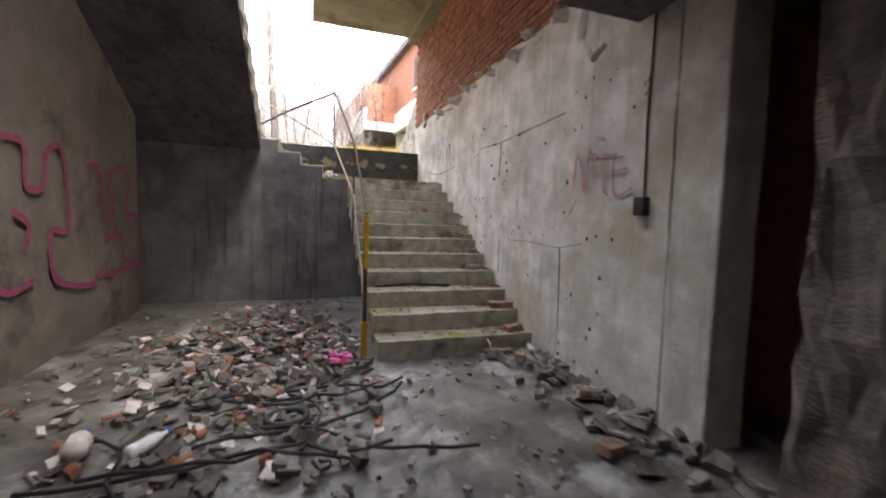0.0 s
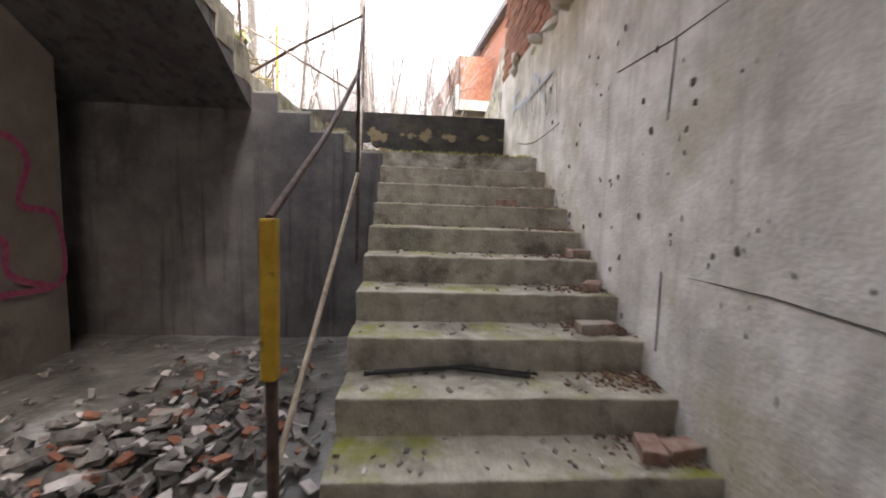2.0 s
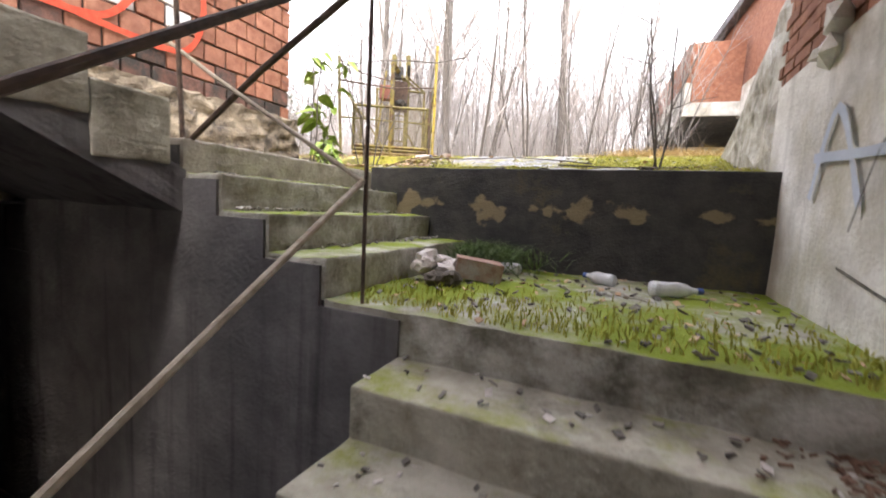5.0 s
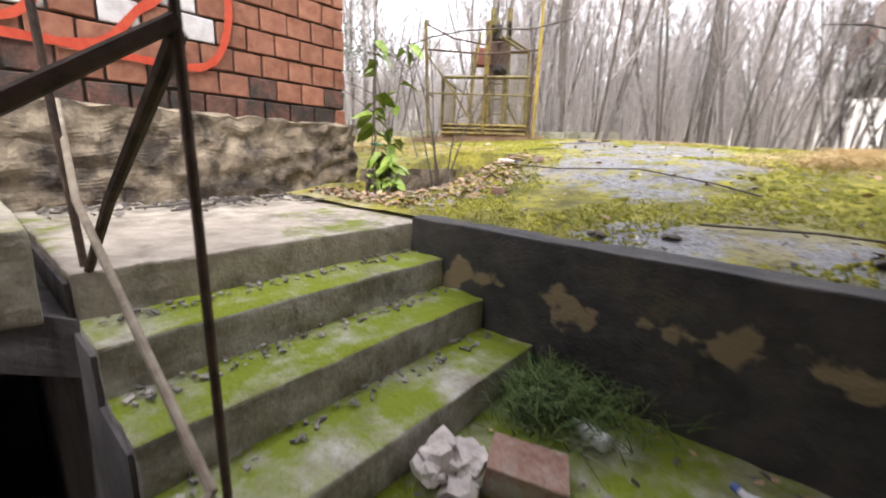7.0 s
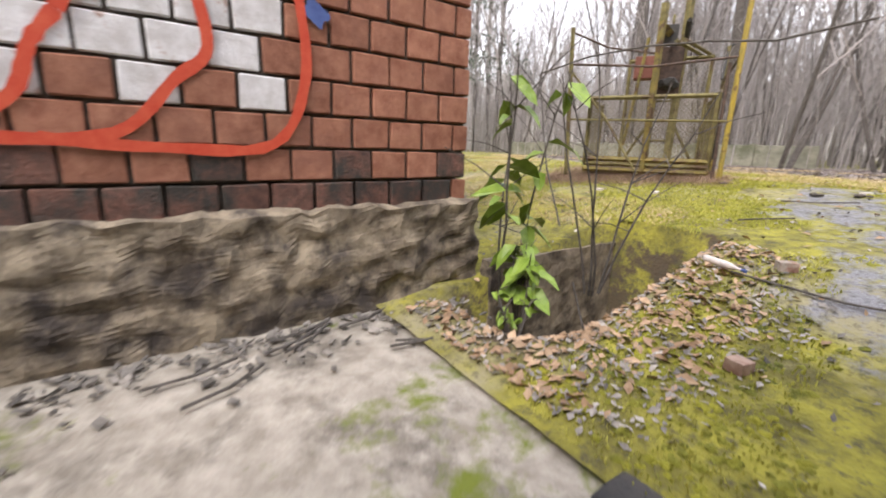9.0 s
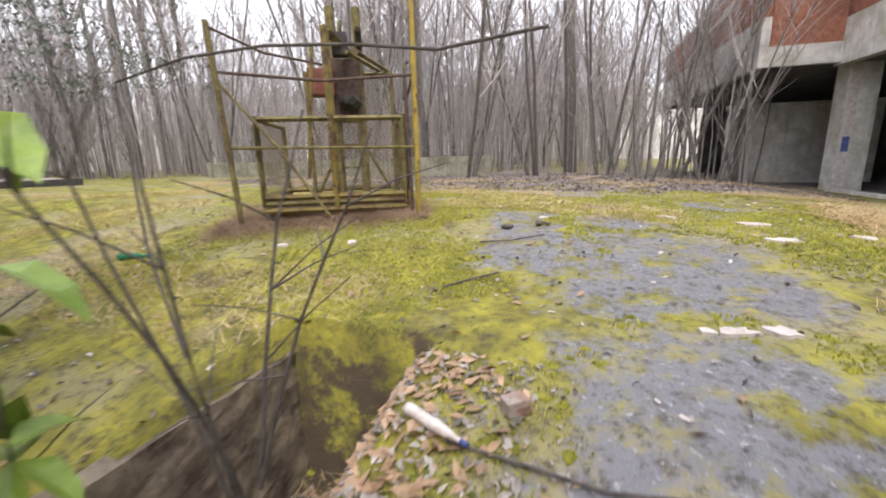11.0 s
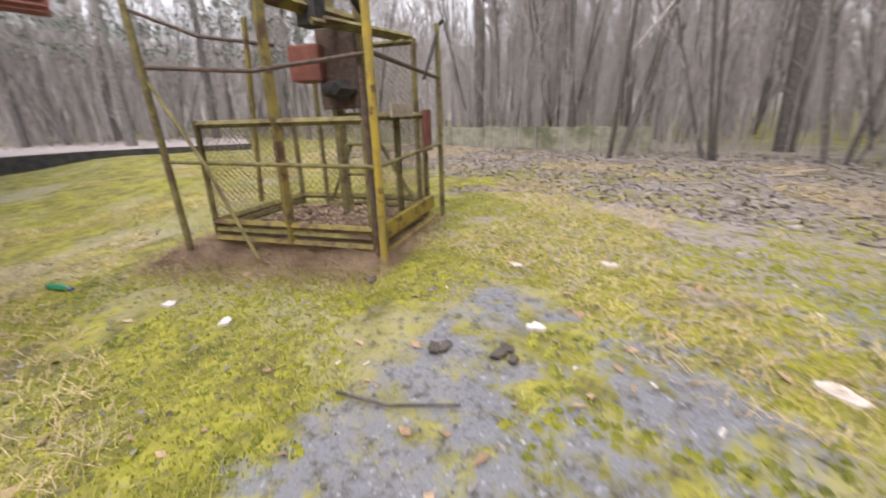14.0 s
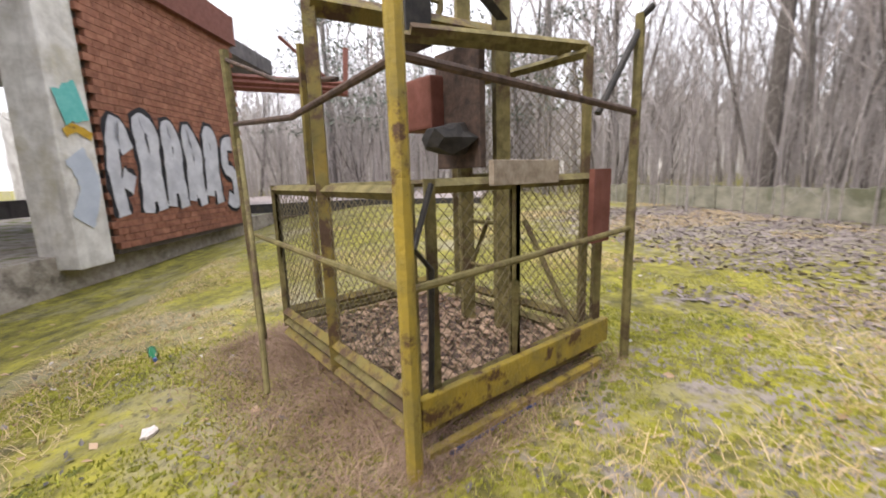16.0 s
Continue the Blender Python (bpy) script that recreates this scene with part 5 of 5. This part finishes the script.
scrap_mesh(up, 0.004, 0.016, GREYSCRAP, "grit", "crumbs along the back of the mossy steps", "grit", 0.6, 12)
base = [(BX + 0.15 + abs(g.gauss(0, 0.22)), g.uniform(3.3, 5.6), ZS + 0.02) for k in range(260)]
scrap_mesh(base, 0.006, 0.03, GREYSCRAP, "rubble", "crumbled plaster along the foot of the plinth", "rubble", 0.4, 13)
for k in range(9):
    x, y, a = g.uniform(-2.95, -2.45), g.uniform(3.4, 5.0), g.uniform(1.0, 2.1)
    thing("twig", tubes(([(x, y, ZS + 0.03), (x + 0.2 * math.cos(a), y + 0.2 * math.sin(a), ZS + 0.035), (x + 0.4 * math.cos(a + 0.2), y + 0.4 * math.sin(a + 0.2), ZS + 0.03)], 0.008), sides=5), DARKBARK, "dry twig lying on the slab", "twig", "fallen twigs")

# ---- grass, straw, leaves ----
def blades(name, label, category, n, place, h0, h1, w, lean, material, seed):
    q = random.Random(seed)
    vs, fs = [], []
    for k in range(n):
        x, y, z = place(q)
        a, h = q.uniform(0, 6.283), q.uniform(h0, h1)
        dx, dy = math.cos(a) * w, math.sin(a) * w
        b = q.uniform(0, 6.283)
        l = q.uniform(0.2, 1) * lean * h
        cb, sb, top = math.cos(b) * l, math.sin(b) * l, h * (1 if lean < 2 else 0.5)
        i = len(vs)
        vs += [(x - dx, y - dy, z - 0.01), (x + dx, y + dy, z - 0.01), (x + cb * 0.4 + dx * 0.7, y + sb * 0.4 + dy * 0.7, z + top * 0.65), (x + cb * 0.4 - dx * 0.7, y + sb * 0.4 - dy * 0.7, z + top * 0.65), (x + cb, y + sb, z + top)]
        fs += [(i, i + 1, i + 2, i + 3), (i + 3, i + 2, i + 4)]
    mm = bpy.data.meshes.new(name)
    mm.from_pydata(vs, [], fs)
    mm.materials.append(material)
    return tagged(new(name, mm), label, category, kind="stuff")


def field(x0, x1, y0, y1, ok=lambda x, y: True):
    def f(q):
        while True:
            x, y = q.uniform(x0, x1), q.uniform(y0, y1)
            if ok(x, y) and y > 5.02:
                return x, y, height(x, y)
    return f


BARE = ((-0.8, 7.3, 0.55), (-0.1, 7.1, 0.5), (-2.0, 10.0, 0.35), (-0.9, 6.9, 0.5), (-0.3, 6.5, 0.4), (-1.0, 8.3, 0.5), (-0.7, 9.0, 0.6), (-1.7, 8.8, 0.5), (-1.9, 9.4, 0.35), (-1.1, 9.9, 0.4), (-0.4, 8.4, 0.4))


def mossy_spot(x, y):
    if any((x - p) ** 2 + (y - q) ** 2 < (r * (1 + 0.5 * noise.noise(Vector((x * 4, y * 4, 0))))) ** 2 for p, q, r in BARE):
        return False
    return noise.noise(Vector((x * 0.9, y * 0.9, 7))) > -0.12 and not (x < -1.9 and y < 7.4)


blades("moss", "short tufts of yellow-green moss", "moss", 70000, field(-5.5, 3.5, 5.05, 14, mossy_spot), 0.008, 0.028, 0.005, 0.8, GRASS, 1)
blades("grass", "thin yellow-green winter grass", "grass", 24000, field(-11, -1.4, 6.5, 13, lambda x, y: noise.noise(Vector((x * 0.7, y * 0.7, 2))) > -0.2 and mossy_spot(x, y)), 0.02, 0.07, 0.003, 2.2, GRASS, 2)
blades("dry_grass", "pale dry grass among the moss", "grass", 46000, field(-13, 4, 7, 18, lambda x, y: noise.noise(Vector((x * 0.6, y * 0.6, 4))) > 0.12), 0.03, 0.12, 0.003, 2.4, STRAW, 3)
blades("straw", "flattened golden straw in front of the building", "straw", 42000, field(0.5, 4.4, 7.2, 12.5, lambda x, y: noise.noise(Vector((x * 0.8, y * 0.8, 9))) > -0.25 and x > 0.6 + 0.13 * (y - 7) + 0.3 * noise.noise(Vector((x * 2, y * 2, 1)))), 0.06, 0.22, 0.003, 2.6, STRAW, 4)


def cushions(n, seed):
    """Low domes of moss, each a ragged ring under a raised middle."""
    q = random.Random(seed)
    cv, cf = [], []
    place = field(-5.5, 3.2, 5.1, 12.5, mossy_spot)
    for k in range(n):
        x, y, z = place(q)
        r = q.uniform(0.008, 0.03)
        o = len(cv)
        cv.append((x, y, z + r * q.uniform(0.3, 0.75)))
        for ring, lift in ((0.6, 0.24), (1.0, -0.06)):
            for i in range(7):
                a = i * 0.8976 + q.uniform(-0.25, 0.25)
                rr = r * ring * q.uniform(0.55, 1.45)
                cv.append((x + rr * math.cos(a), y + rr * math.sin(a), z + r * lift))
        for i in range(7):
            j = (i + 1) % 7
            cf += [(o, o + 1 + i, o + 1 + j), (o + 1 + i, o + 8 + i, o + 8 + j, o + 1 + j)]
    mm = bpy.data.meshes.new("moss_cushions")
    mm.from_pydata(cv, [], cf)
    mm.materials.append(MOSSCUSH)
    for p in mm.polygons:
        p.use_smooth = True
    tagged(new("moss_cushions", mm), "low bumpy cushions of bright moss", "moss", kind="stuff")


cushions(11000, 31)


def round_hoist(q):
    while True:
        u, v = q.uniform(-0.1, LU + 0.35) , q.gauss(0.1, 0.28) if q.random() < 0.6 else q.uniform(0, LV)
        if -0.6 < v < 0.12 or u > LU - 0.3 or u < 0.12 or q.random() < 0.4:
            p = hp(u, v, 0)
            return p.x, p.y, height(p.x, p.y) + (0.06 if 0.1 < u < 1.7 and 0.1 < v < 1.4 else 0)


blades("dead_stalks", "tangled dead brown stalks round the hoist", "dead stalks", 15000, round_hoist, 0.04, 0.24, 0.0018, 2.1, DEAD, 5)


def on_platform(q):
    p = hp(q.uniform(0.2, 1.65), q.uniform(0.18, 1.4), 0.075 + 0.04 * q.random())
    return p.x, p.y, p.z


def leaves_mesh(name, label, category, n, place, s0, s1, material, seed):
    q = random.Random(seed)
    vs, fs = [], []
    for k in range(n):
        x, y, z = place(q)
        m = Matrix.Translation((x, y, z + 0.012)) @ Euler((q.gauss(0, 0.35), q.gauss(0, 0.35), q.uniform(0, 6.28))).to_matrix().to_4x4()
        s = q.uniform(s0, s1)
        i = len(vs)
        for p in ((-s, 0, 0), (-s * 0.2, -s * 0.55, s * 0.15), (s, 0, s * 0.1), (-s * 0.2, s * 0.55, s * 0.2)):
            vs.append(tuple(m @ Vector(p)))
        fs += [(i, i + 1, i + 2), (i, i + 2, i + 3)]
    mm = bpy.data.meshes.new(name)
    mm.from_pydata(vs, [], fs)
    mm.materials.append(material)
    return tagged(new(name, mm), label, category, kind="stuff")


leaves_mesh("leaf_litter", "brown and orange leaves in the sunken corner", "leaf litter", 1500, field(-2.9, -1.3, 5.1, 7.3, lambda x, y: x < -1.55 - 0.25 * abs(y - 6.1) + 0.3 * random.random()), 0.012, 0.05, LITTER, 6)
leaves_mesh("dark_litter", "dark rotten leaves and soil crumbs in the sunken corner", "leaf litter", 2200, field(-2.9, -1.2, 5.1, 7.3, lambda x, y: x < -1.35 - 0.25 * abs(y - 6.1) + 0.3 * random.random()), 0.008, 0.03, GREYSCRAP, 16)
leaves_mesh("leaf_litter", "grey-brown leaf litter beyond the hoist", "leaf litter", 24000, field(-12, 3.5, 11.5, 20, lambda x, y: y > 12.5 + 0.9 * abs(x + 2) * (0.2 if x < -2 else 0.6) + noise.noise(Vector((x, y, 0)))), 0.018, 0.05, GLEAF, 7)
leaves_mesh("fallen_leaves", "single pale leaves scattered over the moss", "fallen leaves", 700, field(-8, 3, 5.1, 14), 0.015, 0.045, LITTER, 8)
leaves_mesh("platform_leaves", "brown rotting leaves heaped on the hoist platform", "leaf litter", 1300, on_platform, 0.012, 0.045, DEAD, 18)
leaves_mesh("dark_crumbs", "dark crumbs and bark bits on the ground", "crumbs", 2600, field(-6, 3.5, 5.1, 14), 0.008, 0.03, GREYSCRAP, 9)
scrap_mesh([(x, y, height(x, y) + 0.004) for x, y in [(g.uniform(-6, 3), g.uniform(5.1, 13)) for k in range(170)]], 0.006, 0.022, WHITE, "pale_scraps", "pale scraps scattered over the yard", "scraps", 0.25, 15)


def plaster(x, y, r, seed, label="flat broken piece of pale plaster on the ground", material=None):
    q = random.Random(seed)
    bm = bmesh.new()
    pts = [(x + r * q.uniform(0.5, 1.2) * math.cos(a), y + r * 0.7 * q.uniform(0.5, 1.2) * math.sin(a)) for a in [6.2832 * k / 12 for k in range(12)]]
    lo = [bm.verts.new((px, py, height(px, py) - 0.01)) for px, py in pts]
    hi = [bm.verts.new((px, py, height(px, py) + 0.018)) for px, py in pts]
    bm.faces.new(hi)
    for k in range(12):
        bm.faces.new((lo[k], lo[(k + 1) % 12], hi[(k + 1) % 12], hi[k]))
    thing("plaster_piece", bm, material or WHITE, label, "plaster piece", "plaster pieces")


for k, (x, y, r) in enumerate(((0.1, 10.2, 0.14), (0.13, 9.55, 0.12), (-0.62, 7.8, 0.09), (-0.42, 7.85, 0.08), (-0.75, 7.78, 0.05), (-1.9, 11.0, 0.07), (-0.6, 10.3, 0.09), (-4.05, 8.62, 0.07), (-3.4, 8.8, 0.07), (-2.4, 10.55, 0.06), (0.8, 9.9, 0.09), (-1.8, 9.9, 0.06))):
    plaster(x, y, r, k)
for x, y, r in ((-2.05, 9.44, 0.05), (-1.75, 9.6, 0.06), (-0.2, 5.2, 0.05), (0.1, 5.3, 0.04), (0.9, 5.35, 0.06), (1.1, 5.6, 0.05), (-3.05, 9.7, 0.05)):
    bm = bmesh.new()
    for k in range(4):
        blob(bm, (x + g.uniform(-r, r), y + g.uniform(-r, r), height(x, y) + r * 0.3), r * g.uniform(0.4, 0.8), (1.4, 1, 0.5), 0.6, 1, k)
    thing("clod", bm, MORT, "dark lump of earth and bark on the ground", "clod", "clods on the ground")
for pts in ([(-1.75, 6.8), (-1.2, 6.75), (-0.5, 6.85), (0.1, 6.6), (0.4, 6.4)], [(-2.2, 8.9), (-1.95, 9.0), (-1.7, 9.2)], [(0.2, 5.5), (0.7, 5.7), (1.2, 5.6)], [(-1.9, 8.3), (-2.05, 8.15), (-2.2, 8.0)]):
    thing("branch", tubes(([(x, y, height(x, y) + 0.025) for x, y in pts], 0.007), sides=6), DARKBARK, "thin dark branch lying on the moss", "branch", "fallen branches")
for x, y, t in ((-1.35, 5.95, 80), (-1.55, 7.0, 40)):
    brick_thing(x, y, height(x, y), t, 0, True, "small brick piece on the moss", (0.06, 0.04, 0.03))
for pts in ([(-3.4, 17.0), (-2.2, 16.8), (-1.2, 17.3)], [(-3.2, 17.3), (-2.4, 16.6), (-1.4, 16.5)]):
    thing("branch", tubes(([(x, y, 3.2 + 0.15 * k) for k, (x, y) in enumerate(pts)], 0.025), sides=6), PALEPIPE, "pale fallen branch at the wood's edge", "branch", "fallen branches")

# ---- shrubs ----
def leaf_mesh(mm, L, bend=0.2):
    w = L * 0.25
    pts = [(0, 0, 0), (L * 0.3, -w, 0.02), (L * 0.7, -w * 0.8, -bend * L * 0.3), (L, 0, -bend * L), (L * 0.7, w * 0.8, -bend * L * 0.3), (L * 0.3, w, 0.02), (L * 0.35, 0, -0.01), (L * 0.7, 0, -bend * L * 0.35 - 0.008)]
    return [mm @ Vector(p) for p in pts], [(0, 1, 6), (1, 2, 7, 6), (2, 3, 7), (3, 4, 7), (4, 5, 6, 7), (5, 0, 6)]


def shrub(x, y, z, stems, h, nleaf, L, label, seed, name="shrub"):
    q = random.Random(seed)
    root = tagged(new(name), label, "shrub", "shrubs by the pit")
    bm = bmesh.new()
    lv, lf = [], []
    for s in range(stems):
        a = q.uniform(0, 6.28)
        pts = [Vector((x + 0.06 * math.cos(a), y + 0.06 * math.sin(a), z))]
        d = Vector((math.cos(a) * 0.22, math.sin(a) * 0.22, 1)).normalized()
        for k in range(6):
            d = (d + Vector((q.uniform(-1, 1), q.uniform(-1, 1), 0.3)) * 0.14).normalized()
            pts.append(pts[-1] + d * h * q.uniform(0.7, 1) / 6)
        add_tube(bm, pts, 0.011, 0.004, sides=6)
        for k in range(4):
            p = pts[q.randrange(2, 6)]
            b = q.uniform(0, 6.28)
            e = p + Vector((math.cos(b), math.sin(b), q.uniform(0.2, 1))) * h * 0.2
            add_tube(bm, [p, p.lerp(e, 0.5) + Vector((0, 0, 0.02)), e], 0.005, 0.002, sides=4)
        for k in range(nleaf):
            t = q.uniform(0.35, 1) * 6
            i = min(int(t), 5)
            p = pts[i].lerp(pts[i + 1], t - i)
            m = Matrix.Translation(p) @ Euler((q.gauss(0, 0.4), q.uniform(-0.2, 0.7), q.uniform(0, 6.28))).to_matrix().to_4x4()
            vv, ff = leaf_mesh(m, L * q.uniform(0.6, 1.1), q.uniform(0.1, 0.5))
            o = len(lv)
            lv += [tuple(v) for v in vv]
            lf += [tuple(o + i for i in f) for f in ff]
    part("stem", bm, DARKBARK, root)
    if lf:
        mm = bpy.data.meshes.new("leaves")
        mm.from_pydata(lv, [], lf)
        mm.materials.append(LEAF)
        ob = new("leaves", mm)
        ob.parent = root
        tagged(ob, "glossy green leaves", kind="stuff")


shrub(-2.9, 6.0, 2.6, 3, 2.1, 11, 0.27, "evergreen shrub with long green leaves at the wall corner", 3)
shrub(-2.6, 5.8, 2.6, 5, 0.65, 8, 0.22, "low evergreen shrub with drooping leaves by the pit", 4)
shrub(-2.65, 6.7, 2.65, 5, 1.9, 0, 0.1, "bare thin-stemmed shrub growing out of the pit", 6)
shrub(1.0, 5.9, 2.85, 3, 1.7, 0, 0.1, "bare sapling beside the retaining wall", 8)
shrub(-2.3, 5.5, 2.7, 3, 0.3, 6, 0.1, "small green seedling in the leaf litter", 9)
blades("fern_tuft", "dark green drooping grass tuft on the landing", "grass", 1700, lambda q: (-0.3 + abs(q.gauss(0, 0.22)), 4.66 + q.gauss(0, 0.13), ZL + q.uniform(0, 0.14)), 0.07, 0.2, 0.004, 2.0, FERN, 21)
blades("weeds", "small weeds along the edge of the landing", "grass", 1500, lambda q: (q.uniform(-0.35, W), YL + abs(q.gauss(0, 0.35)) + 0.05, ZL), 0.01, 0.05, 0.004, 1.0, GRASS, 22)

thing("arching_branch", tubes(([(-2.72, 6.75, 2.3), (-3.6, 7.1, 3.6), (-4.08, 7.4, 4.56), (-3.47, 7.4, 4.64), (-2.91, 7.4, 4.64), (-2.4, 7.4, 4.59), (-1.97, 7.4, 4.52), (-1.5, 7.42, 4.56)], 0.008)), DARKBARK, "long dark branch arching out of the pit", "branch")

# pines far behind the hoist
def pine(x, y, h, seed):
    q = random.Random(seed)
    root = tagged(new("pine_tree"), "tall pine behind the yard, haze put into its needle colour", "tree", "pines")
    z = height(x, y)
    bm = bmesh.new()
    add_tube(bm, [(x, y, z), (x + 0.1, y, z + h * 0.5), (x, y + 0.1, z + h)], 0.2, 0.05, sides=8)
    part("trunk", bm, BARK, root)
    lv, lf = [], []
    for k in range(70):
        a, t = q.uniform(0, 6.28), q.uniform(0.3, 1)
        L = (1.15 - t) * h * 0.38 + 0.4
        for i in range(55):
            s = q.uniform(0.3, 1) * L
            p = Vector((x + math.cos(a) * s + q.gauss(0, 0.22), y + math.sin(a) * s + q.gauss(0, 0.22), z + h * t - 0.12 * s + q.gauss(0, 0.12)))
            w = q.uniform(0.03, 0.09)
            o = len(lv)
            lv += [tuple(p), tuple(p + Vector((q.uniform(-w, w) * 2, q.uniform(-w, w) * 2, w))), tuple(p + Vector((q.uniform(-w, w) * 2, q.uniform(-w, w) * 2, -w)))]
            lf.append((o, o + 1, o + 2))
    mm = bpy.data.meshes.new("crown")
    mm.from_pydata(lv, [], lf)
    mm.materials.append(PINE)
    ob = new("crown", mm)
    ob.parent = root
    tagged(ob, "feathery needle boughs", kind="stuff")


for k, (x, y, h) in enumerate(((-21, 11, 11), (-24, 15, 13), (-20, 18, 12), (-26, 8, 12))):
    pine(x, y, h, 40 + k)

# ---- clay block wall, block by block ----
wall_blocks = tagged(new("wall_block"), "weathered orange clay block wall with open joints", "wall", kind="structure")
variants = []
for k in range(6):
    q = random.Random(60 + k)
    bm = bmesh.new()
    L, H = 0.232, 0.172
    vv = add_box(bm, -0.1, q.uniform(0.0, 0.014), 0, L, 0, H)
    for v in vv:
        v.co += Vector((q.uniform(-1, 1), q.uniform(-1, 1), q.uniform(-1, 1))) * 0.004
    bmesh.ops.bevel(bm, geom=bm.edges[:], offset=0.007, segments=1, affect="EDGES")
    variants.append(finish(bm, "brick", BRICK))
whites, darks = [], []
for v in variants:
    for kind, stuff in ((whites, WHITEBRICK), (darks, DARKBRICK)):
        c = v.copy()
        c.materials[0] = stuff
        kind.append(c)


def sprayed(y, z):
    """Inside the white filling of the sprayed letters."""
    spots = ((2.66, 4.1, 0.2), (3.04, 4.05, 0.22), (3.25, 4.1, 0.2), (3.8, 4.3, 0.26), (4.35, 4.35, 0.22), (4.42, 4.08, 0.14), (3.0, 4.4, 0.3), (3.5, 4.5, 0.3), (3.85, 3.95, 0.1))
    return any((y - a) ** 2 + (z - b) ** 2 < r * r for a, b, r in spots)



vs, fs = [], []
for r in range(-1, 14):
    z = BZ + 0.008 + r * 0.19
    for c in range(34):
        y = BY - 0.25 * (c + 1) - (0.125 if r % 2 else 0)
        last = r % 2 and c == 0
        if y > 1.2:
            ob = new("brick", (darks if r < 0 or (r == 0 and c % 3 == 0) else whites if sprayed(y + 0.11, z + 0.09) else variants)[(r * 7 + c * 3) % 6])
            ob.parent = wall_blocks
            ob.location = (BX, y + 0.0, z)
            ob.rotation_euler = (0, 0, radians(random.uniform(-1.2, 1.2)))
            if last:
                half = new("brick", variants[(r + c) % 6])
                half.parent = wall_blocks
                half.location = (BX, y + 0.25, z)
                half.scale = (1, 0.5, 1)
for r in range(14):
    for c in range(2):
        ob = new("brick", variants[(r + c) % 6])
        ob.parent = wall_blocks
        ob.location = (BX - 0.02 - 0.25 * c, BY - 0.012, BZ + 0.008 + r * 0.19)
        ob.rotation_euler = (0, 0, radians(90))
